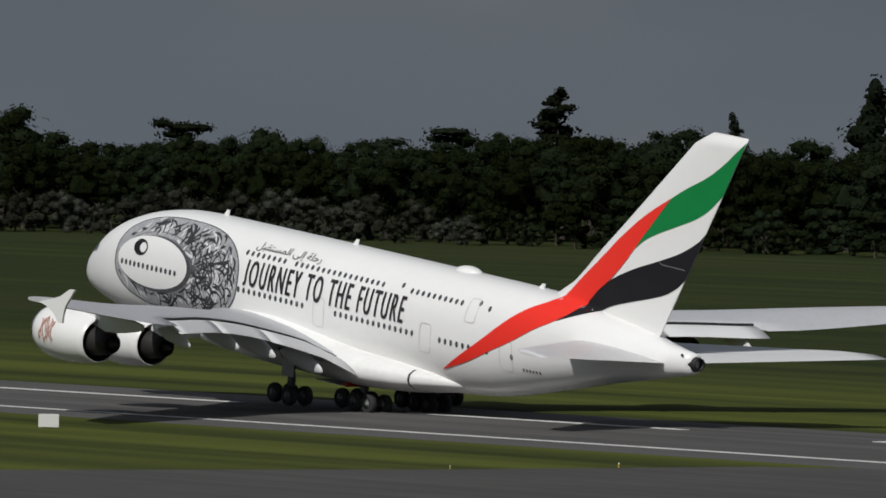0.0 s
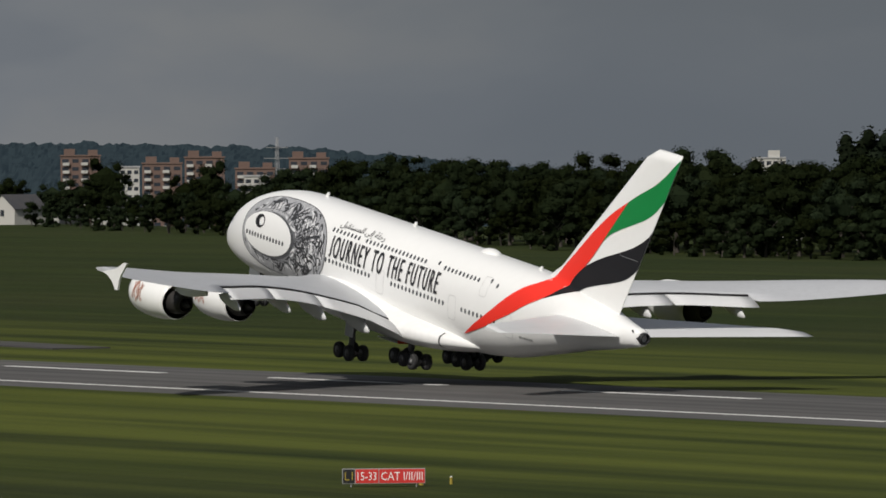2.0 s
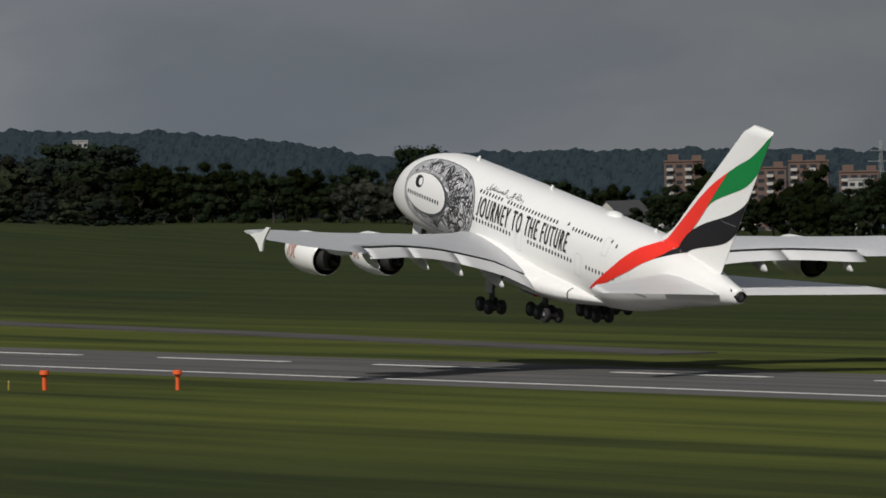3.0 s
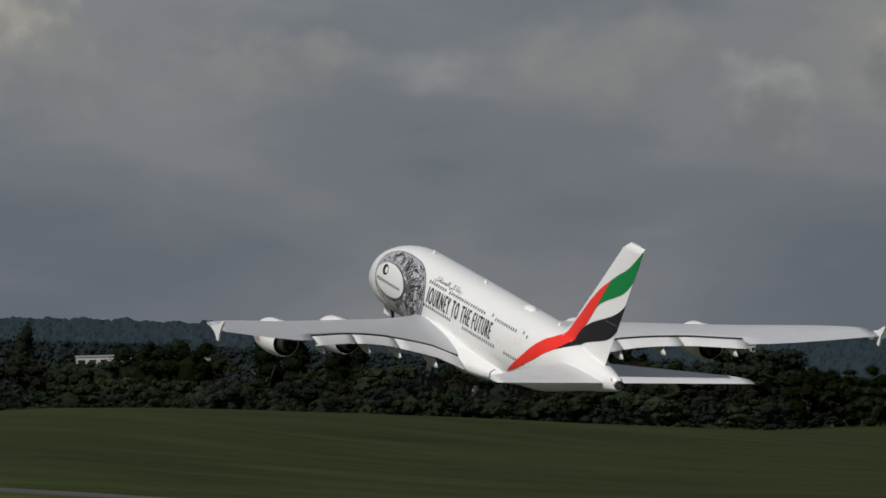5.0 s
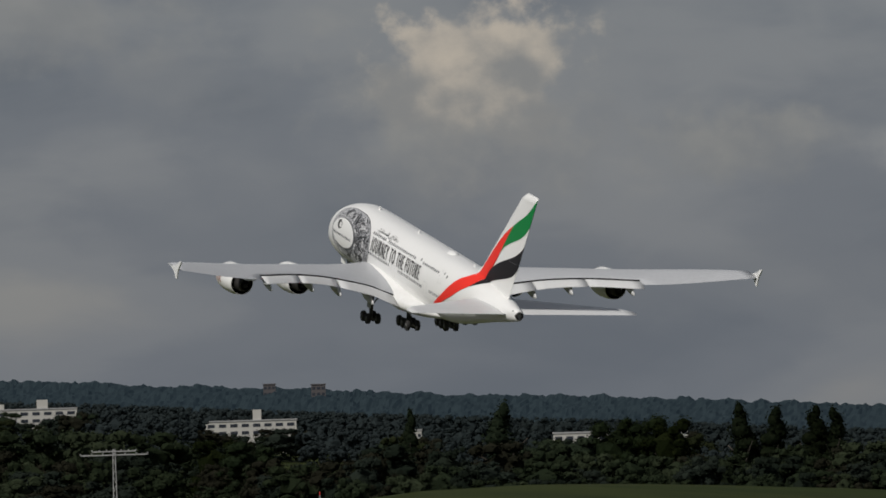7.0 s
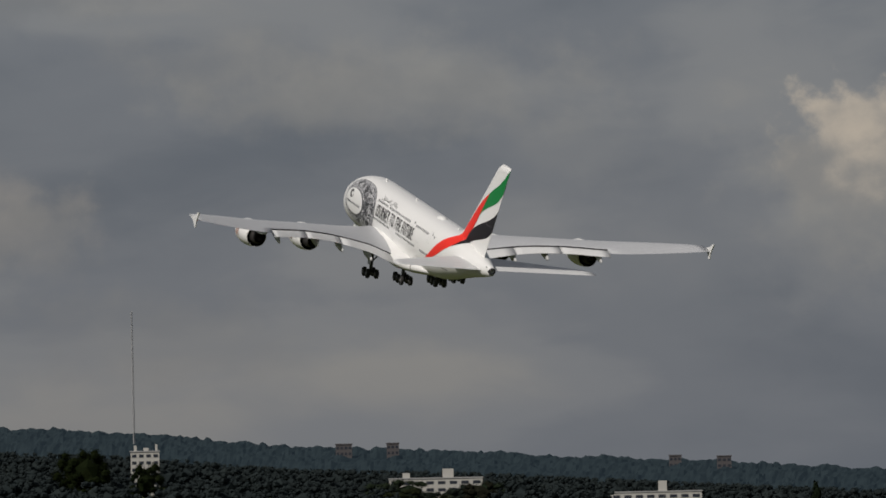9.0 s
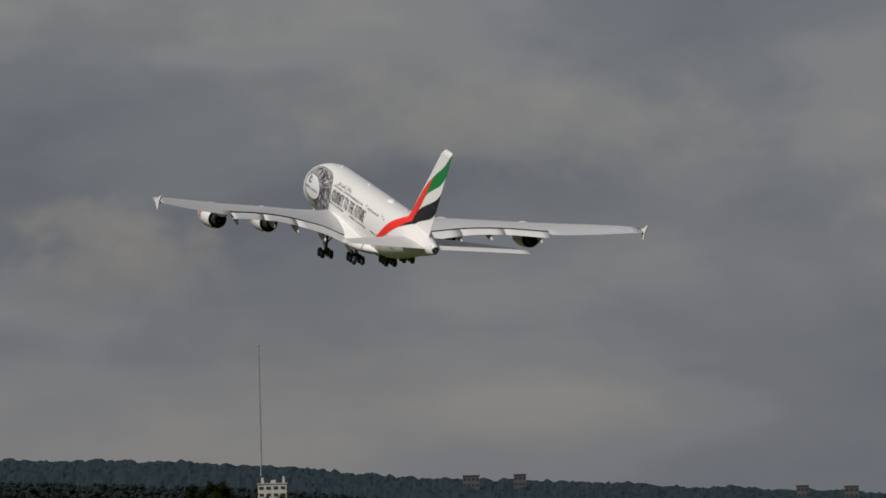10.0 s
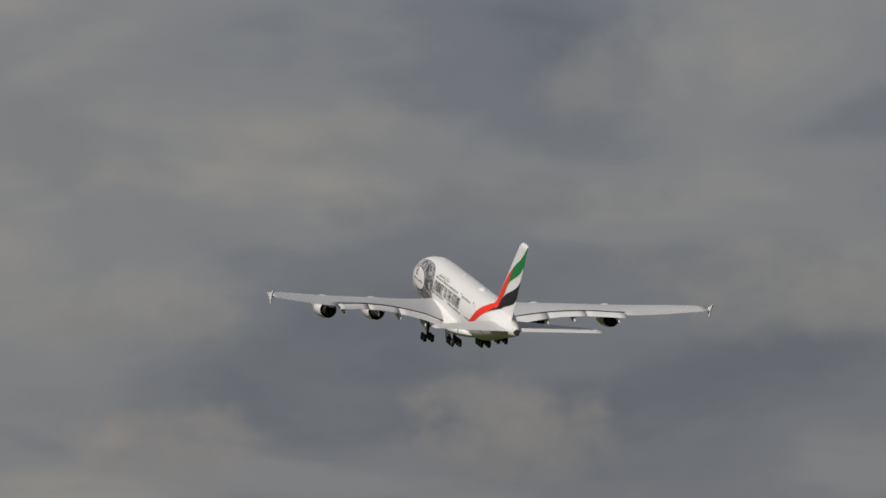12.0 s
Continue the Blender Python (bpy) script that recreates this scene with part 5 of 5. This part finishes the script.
far_woods("far_woods", "distant woods below the hills, haze in their bluish leaf colour", 19.5, 27.2, 7, 2900, 1200, M_HAZYLEAF, 6)


# ---- far buildings ----
M_RENDER = material("white_render", (0.44, 0.43, 0.4), 0.8, spots=[(0.15, 0.3, (0.5, 0.49, 0.46))])
M_BRICK = material("brown_brick", (0.14, 0.09, 0.072), 0.85, spots=[(0.2, 0.3, (0.1, 0.066, 0.055))])
# Brick of the hill flats, with distance haze put into its colour.
M_HAZY_BRICK = material("hazy_brick", (0.08, 0.073, 0.075), 0.85, spots=[(0.2, 0.3, (0.065, 0.06, 0.063))])
M_SLATE = material("slate_roof", (0.045, 0.045, 0.05), 0.8, spots=[(0.6, 0.4, (0.07, 0.065, 0.06))])
M_TILE = material("red_tile_roof", (0.075, 0.045, 0.038), 0.85)
M_GLASS = material("far_window", (0.03, 0.035, 0.045), 0.2, spec=0.8)
M_STEEL = material("galvanised_steel", (0.38, 0.38, 0.38), 0.6, 0.3)


def block(name, label, azimuth, r, width, depth, top, base, wall, storeys, bays, extra=None, balcony=False, turn=0.0):
    """A flat-roofed block facing the eye, with window parts in its front."""
    p = spot(azimuth, r)
    base = land(p.x, p.y) - 0.5
    p.z = base
    b = holder(name, label, "building", Matrix.Translation(p) @ Matrix.Rotation(radians(-azimuth + turn), 4, "Z"))
    h = top - base
    bm = bmesh.new()
    box(bm, (-width / 2, 0, 0), (width / 2, depth, h))
    part("wall", bm, wall, b)
    bm = bmesh.new()
    box(bm, (-width / 2 - 0.3, -0.3, h), (width / 2 + 0.3, depth + 0.3, h + 0.5))
    roof = part("roof", bm, M_STEEL if wall is M_RENDER else wall, b)
    for x, w, d, hh in (extra or ()):
        bm = bmesh.new()
        box(bm, (x - w / 2, 0.5, h + 0.5), (x + w / 2, 0.5 + d, h + 0.5 + hh))
        part("roof_house", bm, wall, roof)
    sh, bw = 2.9, width / bays
    mesh = None
    for i in range(storeys):
        for j in range(bays):
            z, x = h - 1.0 - sh * i, -width / 2 + bw * (j + 0.5)
            if mesh is None:
                bm = bmesh.new()
                box(bm, (-bw * 0.32, -0.08, -1.3), (bw * 0.32, 0.3, 0.0))
                w = part("window", bm, M_GLASS, b)
                mesh = w.data
            else:
                w = new("window", mesh)
                w.parent = b
            w.location = (x, 0, z)
    if balcony:
        mesh = None
        for i in range(storeys):
            for x in (-width * 0.36, width * 0.1):
                if mesh is None:
                    bm = bmesh.new()
                    box(bm, (-1.2, -1.1, -2.4), (1.2, 0.0, -1.35))
                    w = part("balcony", bm, M_RENDER, b, "white balcony front")
                    mesh = w.data
                else:
                    w = new("balcony", mesh)
                    w.parent = b
                w.location = (x, 0, h - 0.9 - sh * i)
    return b


def tall(r, el):
    return EYE.z + r * math.tan(radians(el))


def house(azimuth, r, width, depth, eaves, ridge_h, wall, roof_mat, turn, label, dormers=0):
    p = spot(azimuth, r)
    b = holder("house", label, "house", Matrix.Translation((p.x, p.y, land(p.x, p.y))) @ Matrix.Rotation(radians(-azimuth + turn), 4, "Z"))
    bm = bmesh.new()
    rings = [[Vector((x, -depth / 2, -0.5)), Vector((x, depth / 2, -0.5)), Vector((x, depth / 2, eaves)), Vector((x, 0, ridge_h)), Vector((x, -depth / 2, eaves))] for x in (-width / 2, width / 2)]
    loft(bm, rings)
    part("wall", bm, wall, b, "pale rendered gable wall")
    bm = bmesh.new()
    e, t = 0.4, 0.18
    k = (ridge_h - eaves) / (depth / 2)
    rings = [[Vector((x, -depth / 2 - e, eaves - e * k)), Vector((x, 0, ridge_h)), Vector((x, depth / 2 + e, eaves - e * k)), Vector((x, depth / 2 + e, eaves - e * k + t)), Vector((x, 0, ridge_h + t)), Vector((x, -depth / 2 - e, eaves - e * k + t))]
             for x in (-width / 2 - 0.15, width / 2 + 0.15)]
    loft(bm, rings)
    roof = part("roof", bm, roof_mat, b, "dark tiled pitched roof")
    for i in range(dormers):
        x = -width / 2 + width * (i + 1) / (dormers + 1)
        bm = bmesh.new()
        z = eaves + 0.35 * (ridge_h - eaves)
        box(bm, (x - 0.9, -depth / 2 + 0.6, z), (x + 0.9, -0.8, z + 1.4))
        d = part("dormer", bm, M_SLATE, roof)
        bm = bmesh.new()
        box(bm, (x - 0.7, -depth / 2 + 0.52, z + 0.25), (x + 0.7, -depth / 2 + 0.6, z + 1.15))
        part("window", bm, M_GLASS, roof)
    for x in (-width / 2 - 0.02, width / 2 - 0.02):
        bm = bmesh.new()
        box(bm, (x, -0.6, eaves - 1.6), (x + 0.04, 0.6, eaves - 0.3))
        part("window", bm, M_GLASS, b)
    return b


def make_buildings():
    R = 3600
    block("tower_block", "white concrete tower block above the trees", 32.22, R, 13, 12, tall(R, -0.31), -28, M_RENDER, 9, 5, [(2.0, 4.5, 5, 2.6)])
    block("tower_block", "white concrete tower block above the trees", 32.42, R, 9, 12, tall(R, -0.36), -28, M_RENDER, 8, 4)
    block("tower_block", "white concrete tower block above the trees", 34.07, R, 13.5, 12, tall(R, -0.325), -28, M_RENDER, 9, 6)
    R = 3400
    for a, el in ((28.0, -0.235), (28.5, -0.285), (28.76, -0.25), (29.07, -0.32), (29.4, -0.26)):
        block("brick_flats", "brown brick block of flats with white balconies", a, R, 14.5, 12, tall(R, el) - 2, -28, M_BRICK, 10, 4, [(-4.0, 4.0, 5, 2.2), (4.5, 3.5, 5, 1.8)], True)
    block("low_block", "white rendered block below the brick flats", 28.3, 3300, 7, 10, tall(3300, -0.34), -28, M_RENDER, 6, 3)
    block("low_block", "white rendered block below the brick flats", 29.08, 3300, 9, 10, tall(3300, -0.4), -28, M_RENDER, 4, 3)
    block("white_block", "long white low building among dark trees", 18.33, 3700, 36, 12, tall(3700, 0.09), tall(3700, -0.1), M_RENDER, 2, 8, [(2.5, 3.4, 4, 4.0)])
    block("white_block", "long white low building among dark trees", 16.98, 3800, 38, 12, tall(3800, 0.2), tall(3800, 0.0), M_RENDER, 2, 8, [(5, 4.5, 4, 3.5), (-12, 3, 3, 2)])
    block("white_block", "long white low building among dark trees", 20.35, 3200, 19, 10, tall(3200, -0.045), tall(3200, -0.2), M_RENDER, 1, 5, [(6.2, 2.6, 3, 2.6)])
    block("small_block", "small pale building among dark trees", 19.33, 3250, 5, 6, tall(3250, 0.0), tall(3250, -0.2), M_RENDER, 1, 3)
    block("small_block", "small pale building among dark trees", 20.97, 3250, 4, 6, tall(3250, -0.03), tall(3250, -0.2), M_RENDER, 1, 2)
    block("small_block", "small pale building among dark trees", 24.3, 3700, 6, 6, tall(3700, -0.07), tall(3700, -0.2), M_RENDER, 1, 3)
    block("white_tower", "white tower block with roof aerials", 15.2, 3900, 12, 12, tall(3900, 0.4), tall(3900, 0.05), M_RENDER, 6, 4, [(-4, 1.2, 3, 2.2), (0.5, 2.2, 3, 1.2), (4.8, 1.0, 3, 2.6)])
    block("distant_flats", "distant block of flats on the hill, haze in its pinkish colour", 16.42, 4600, 8, 8, tall(4600, 0.42), tall(4600, 0.25), M_HAZY_BRICK, 3, 4)
    block("distant_flats", "distant block of flats on the hill, haze in its pinkish colour", 16.72, 4600, 6, 8, tall(4600, 0.42), tall(4600, 0.25), M_HAZY_BRICK, 3, 3)
    block("distant_flats", "distant block of flats on the hill, haze in its pinkish colour", 18.45, 4600, 6, 8, tall(4600, 0.31), tall(4600, 0.1), M_HAZY_BRICK, 3, 3)
    block("distant_flats", "distant block of flats on the hill, haze in its pinkish colour", 18.75, 4600, 7, 8, tall(4600, 0.3), tall(4600, 0.1), M_HAZY_BRICK, 3, 3)
    house(34.5, 1425, 12.5, 9, 3.4, 7.4, M_RENDER, M_SLATE, 12, "white house with a dark slate roof and dormers", 3)
    house(34.09, 1418, 5.5, 7, 3.4, 6.6, M_RENDER, M_TILE, 78, "small white house with a red-brown tiled roof")
    house(33.88, 1428, 5.5, 7, 3.3, 6.4, M_RENDER, M_TILE, 70, "small white house with a red-brown tiled roof")
    house(27.62, 1968, 9, 8, 3.4, 6.2, M_RENDER, M_SLATE, 40, "white cottage with a dark slate roof")
    house(27.9, 1985, 6, 7, 3.2, 5.4, M_RENDER, M_TILE, 75, "small white cottage with a tiled roof")
    house(28.17, 1970, 7, 7, 3.6, 5.0, M_RENDER, M_SLATE, 5, "low pale house behind dark shrubs")


make_buildings()


def make_mast():
    r = 4300
    z0, z1 = tall(r, 0.45), tall(r, 1.264)
    p = spot(15.135, r)
    mast = holder("radio_mast", "thin grey lattice radio mast on the hill", "mast", Matrix.Translation((p.x, p.y, z0)))
    h = z1 - z0
    for k in range(3):
        a = k * 2.094
        bm = bmesh.new()
        rod(bm, (0.45 * math.cos(a), 0.45 * math.sin(a), 0), (0.32 * math.cos(a), 0.32 * math.sin(a), h), 0.12, 0.08, 5)
        part("leg", bm, M_STEEL, mast)
    bm = bmesh.new()
    n = 30
    for i in range(n):
        for k in range(3):
            a, b = (k + i) * 2.094, (k + i + 1) * 2.094
            rod(bm, (0.42 * math.cos(a), 0.42 * math.sin(a), h * i / n), (0.42 * math.cos(b), 0.42 * math.sin(b), h * (i + 1) / n), 0.06, 0.06, 4)
    part("bracing", bm, M_STEEL, mast)
    r = 3500
    p = spot(29.205, r)
    py = holder("power_pylon", "slim grey lattice pylon behind the flats", "pylon", Matrix.Translation((p.x, p.y, -28)))
    h = tall(r, -0.16) + 28
    for k in range(4):
        a = 0.785 + k * 1.571
        bm = bmesh.new()
        rod(bm, (2 * math.cos(a), 2 * math.sin(a), 0), (0.4 * math.cos(a), 0.4 * math.sin(a), h), 0.14, 0.1, 5)
        part("leg", bm, M_STEEL, py)
    for i, w in enumerate((4.5, 5.5, 4.5)):
        bm = bmesh.new()
        box(bm, (-w, -0.15, h - 4 - 4 * i), (w, 0.15, h - 3.7 - 4 * i))
        part("cross_arm", bm, M_STEEL, py)


make_mast()


# ---- airfield furniture ----
M_SIGN_RED = material("sign_red", (0.55, 0.03, 0.025), 0.5)
M_SIGN_BLACK = material("sign_black", (0.012, 0.012, 0.012), 0.5)
M_SIGN_YELLOW = material("sign_yellow", (0.32, 0.24, 0.035), 0.5)
M_SIGN_ORANGE = material("lamp_orange", (0.75, 0.11, 0.02), 0.5)
M_SIGN_AMBER = material("sign_amber", (0.26, 0.13, 0.025), 0.6)
M_SIGN_WHITE = material("sign_white", (0.75, 0.75, 0.73), 0.5)


def facing(x, y, z=0.0):
    return Matrix.Translation((x, y, z)) @ Matrix.Rotation(-math.atan2(x, y), 4, "Z")


def words_on(text, parent, x0, x1, z0, z1, y, mat):
    cu = bpy.data.curves.new("words", "FONT")
    cu.body, cu.resolution_u = text, 2
    tmp = new("words_outline", cu)
    bpy.context.view_layer.update()
    me = bpy.data.meshes.new_from_object(tmp.evaluated_get(bpy.context.evaluated_depsgraph_get()))
    bpy.data.objects.remove(tmp)
    bm = bmesh.new()
    bm.from_mesh(me)
    bpy.data.meshes.remove(me)
    xs, ys = [v.co.x for v in bm.verts], [v.co.y for v in bm.verts]
    a, b, c, d = min(xs), max(xs), min(ys), max(ys)
    for v in bm.verts:
        v.co = Vector((x0 + (v.co.x - a) / (b - a) * (x1 - x0), y, z0 + (v.co.y - c) / (d - c) * (z1 - z0)))
    return part("words", bm, mat, parent)


def make_board(x, y, w, h, panels, label, lift=0.25):
    """An airfield sign: panels are (from, to, colour, words, word colour) across its width."""
    b = holder("airfield_sign", label, "sign", facing(x, y, land(x, y)))
    bm = bmesh.new()
    box(bm, (-w / 2 - 0.04, 0, lift - 0.04), (w / 2 + 0.04, 0.25, lift + h + 0.04))
    part("casing", bm, M_STEEL, b)
    for a, c, mat, text, ink in panels:
        bm = bmesh.new()
        box(bm, (-w / 2 + w * a, -0.02, lift), (-w / 2 + w * c, 0.0, lift + h))
        p = part("panel", bm, mat, b)
        if text:
            words_on(text, p, -w / 2 + w * a + 0.12, -w / 2 + w * c - 0.12, lift + h * 0.2, lift + h * 0.8, -0.03, ink)
    for k in (-0.4, 0.4):
        bm = bmesh.new()
        rod(bm, (w * k, 0.12, -0.2), (w * k, 0.12, lift), 0.05, 0.05, 6)
        part("post", bm, M_STEEL, b)
    return b


def make_airfield():
    # white marker board near the runway
    b = holder("marker_board", "blank white marker board standing in the grass", "board", facing(359, 502.6))
    bm = bmesh.new()
    box(bm, (-0.68, 0, 0.05), (0.68, 0.14, 0.95))
    bmesh.ops.bevel(bm, geom=bm.edges[:], offset=0.03, segments=2, affect="EDGES")
    part("face", bm, M_CONC, b)
    for x in (-0.5, 0.5):
        bm = bmesh.new()
        rod(bm, (x, 0.07, -0.2), (x, 0.07, 0.06), 0.04, 0.04, 6)
        part("foot", bm, M_STEEL, b)
    make_board(290.1, 505.6, 5.1, 0.86, [(0.0, 0.145, M_SIGN_BLACK, "L1", M_SIGN_YELLOW), (0.155, 0.435, M_SIGN_RED, "15-33", M_SIGN_WHITE), (0.445, 1.0, M_SIGN_RED, "CAT I/II/III", M_SIGN_WHITE)],
               "red runway sign L1 15-33 CAT I/II/III in the grass")
    make_board(488.8, 1217.6, 1.4, 0.7, [(0, 1, M_SIGN_AMBER, "", None)], "small amber sign board by the service road", 0.1)
    make_board(462.7, 1142.9, 1.4, 0.6, [(0, 0.5, M_SIGN_YELLOW, "", None), (0.5, 1.0, M_SIGN_BLACK, "", None)], "small yellow and black sign in the grass", 0.1)
    make_board(453.0, 1085.3, 1.2, 0.75, [(0, 1, M_SIGN_RED, "", None)], "small red sign in the grass", 0.1)
    make_board(479.9, 1124.9, 0.75, 0.7, [(0, 1, M_SIGN_YELLOW, "", None)], "small yellow sign in the grass", 0.1)
    make_board(340.1, 780.1, 0.95, 1.0, [(0, 0.25, M_SIGN_YELLOW, "", None), (0.25, 0.75, M_SIGN_WHITE, "", None), (0.75, 1.0, M_SIGN_YELLOW, "", None)], "yellow and white marker sign in the grass", 0.1)
    for x, y in ((345.0, 773.0), (352.5, 760.5)):
        lamp = holder("approach_lamp", "orange lamp head on an orange post", "lamp", facing(x, y))
        bm = bmesh.new()
        rod(bm, (0, 0, -0.2), (0, 0, 1.3), 0.22, 0.2, 10)
        part("post", bm, M_SIGN_ORANGE, lamp)
        bm = bmesh.new()
        rod(bm, (0, 0, 1.3), (0, 0, 1.42), 0.25, 0.44, 14)
        rod(bm, (0, 0, 1.42), (0, 0, 1.8), 0.46, 0.42, 14)
        part("lamp_head", bm, M_SIGN_ORANGE, lamp)
    for x, y, h, w in ((343.0, 776.5, 0.8, 0.1), (295.5, 506.5, 0.45, 0.11), (293.2, 506.3, 0.5, 0.16), (345.6, 442.3, 0.22, 0.05), (357.6, 441.0, 0.25, 0.07)):
        m = holder("marker_post", "small pale yellow marker post at the grass edge", "post", facing(x, y))
        bm = bmesh.new()
        rod(bm, (0, 0, -0.1), (0, 0, h), w, w * 0.8, 8)
        part("stem", bm, M_SIGN_YELLOW, m)
        bm = bmesh.new()
        rod(bm, (0, 0, h), (0, 0, h + 0.06), w * 0.8, w * 0.3, 8)
        part("cap", bm, M_SIGN_WHITE, m)
    # white pole in the grass by the runway's end
    p = spot(19.355, 1330)
    pole = holder("white_pole", "slim white pole with a red top", "pole", facing(p.x, p.y, land(p.x, p.y)))
    bm = bmesh.new()
    rod(bm, (0, 0, -0.3), (0, 0, 7.0), 0.16, 0.14, 8)
    part("shaft", bm, M_SIGN_WHITE, pole)
    bm = bmesh.new()
    rod(bm, (0, 0, 7.0), (0, 0, 7.4), 0.15, 0.15, 8)
    part("top", bm, M_SIGN_RED, pole)
    # approach light mast with a cross bar
    p = spot(17.486, 1450)
    mast = holder("approach_light_mast", "grey lattice approach light mast with cross bars", "mast", facing(p.x, p.y, land(p.x, p.y)))
    h = tall(1450, -0.06)
    for x in (-0.4, 0.4):
        for y in (-0.4, 0.4):
            bm = bmesh.new()
            rod(bm, (x, y, -0.3), (x * 0.45, y * 0.45, h), 0.09, 0.07, 6)
            part("leg", bm, M_STEEL, mast)
    bm = bmesh.new()
    for i in range(16):
        f, g2 = 1 - 0.55 * i / 16, 1 - 0.55 * (i + 1) / 16
        z0, z1 = h * i / 16, h * (i + 1) / 16
        s_ = 1 if i % 2 else -1
        rod(bm, (-0.4 * f * s_, -0.4 * f, z0), (0.4 * g2 * s_, -0.4 * g2, z1), 0.04, 0.04, 4)
        rod(bm, (-0.4 * f, 0.4 * f * s_, z0), (-0.4 * g2, -0.4 * g2 * s_, z1), 0.04, 0.04, 4)
    part("bracing", bm, M_STEEL, mast)
    for w, z in ((3.4, h - 0.35), (5.2, h - 0.9)):
        bm = bmesh.new()
        box(bm, (-w, -0.12, z - 0.09), (w, 0.12, z + 0.09))
        bar = part("cross_bar", bm, M_STEEL, mast)
        for k in range(7):
            bm = bmesh.new()
            x = -w + 2 * w * k / 6
            rod(bm, (x, -0.1, z + 0.09), (x, -0.1, z + 0.3), 0.1, 0.13, 7)
            part("lamp", bm, M_STEEL, bar)
    # striped post on the bank
    p = spot(18.74, 1990)
    post = holder("striped_post", "slim red and grey banded post on the grass bank", "post", facing(p.x, p.y, land(p.x, p.y)))
    for k in range(4):
        bm = bmesh.new()
        rod(bm, (0, 0, 0.8 * k - 0.1), (0, 0, 0.8 * k + 0.7), 0.11, 0.11, 8)
        part("band", bm, M_STEEL if k % 2 == 0 else M_SIGN_RED, post)


def make_car(azimuth, r, paint, label):
    p = spot(azimuth, r)
    c = holder("parked_car", label, "car", facing(p.x, p.y, land(p.x, p.y) + 0.05), "cars by the service road")
    bm = bmesh.new()
    prof = [(-2.1, 0.3), (-2.15, 0.8), (-1.3, 0.95), (-0.8, 1.42), (0.8, 1.45), (1.6, 0.98), (2.1, 0.9), (2.15, 0.3)]
    loft(bm, [[Vector((x, y, z)) for x, z in prof] for y in (-0.85, 0.85)])
    part("body", bm, paint, c)
    bm = bmesh.new()
    loft(bm, [[Vector((x, y, z)) for x, z in ((-1.2, 0.97), (-0.78, 1.36), (0.75, 1.38), (1.4, 1.0))] for y in (-0.87, 0.87)])
    part("windows", bm, M_GLASS, c)
    for x in (-1.35, 1.35):
        for y in (-0.8, 0.8):
            bm = bmesh.new()
            rod(bm, (x, y - 0.1, 0.3), (x, y + 0.1, 0.3), 0.32, 0.32, 12)
            part("wheel", bm, M_TYRE, c)


make_airfield()
M_CAR_WHITE = material("car_white", (0.75, 0.75, 0.75), 0.3)
M_CAR_RED = material("car_red", (0.4, 0.03, 0.03), 0.3)
for _a, _r, _m, _l in ((18.08, 2600, M_CAR_WHITE, "white car parked by the service road"), (17.52, 2610, M_CAR_RED, "red car parked by the service road"),
                       (17.62, 2605, M_CAR_RED, "red car parked by the service road"), (18.45, 2590, M_CAR_RED, "red car parked by the service road")):
    make_car(_a, _r, _m, _l)


airliner, bay_doors, gear_legs, wing_sets = make_airliner()


def motions():
    walk(airliner, [(t, attitude(*row)) for t, *row in FLIGHT])
    # the struts stretch as the wheels leave the ground
    for leg in gear_legs:
        walk(leg, [(t, pose(0, 0, -drop)) for t, drop in ((0.0, 0.0), (1.0, 0.05), (2.0, 0.2), (3.0, 0.38), (4.0, 0.42), (12.0, 0.42))])
    # the wings and their engines rise about the roots as they take the load
    for members, sg in wing_sets:
        hinge = Matrix.Translation(at(28.0, 3.5 * sg, -2.4))
        rows = [(t, hinge @ Matrix.Rotation(radians(-droop * sg), 4, "Y") @ hinge.inverted()) for t, droop in ((0.0, 1.0), (1.0, 0.8), (2.0, 0.3), (2.7, 0.05), (4.3, 0.0), (12.0, 0.0))]
        for member in members:
            walk(member, rows)
    for door, sg in bay_doors:
        rows = []
        for t, swing in ((0.0, 0), (9.1, 0), (9.6, 25), (10.0, 55), (10.5, 78), (12.0, 82)):
            rows.append((t, Matrix.Translation(at(33.0, 3.1 * sg, -5.14)) @ Matrix.Rotation(radians(swing * sg), 4, "Y")))
        walk(door, rows)


motions()
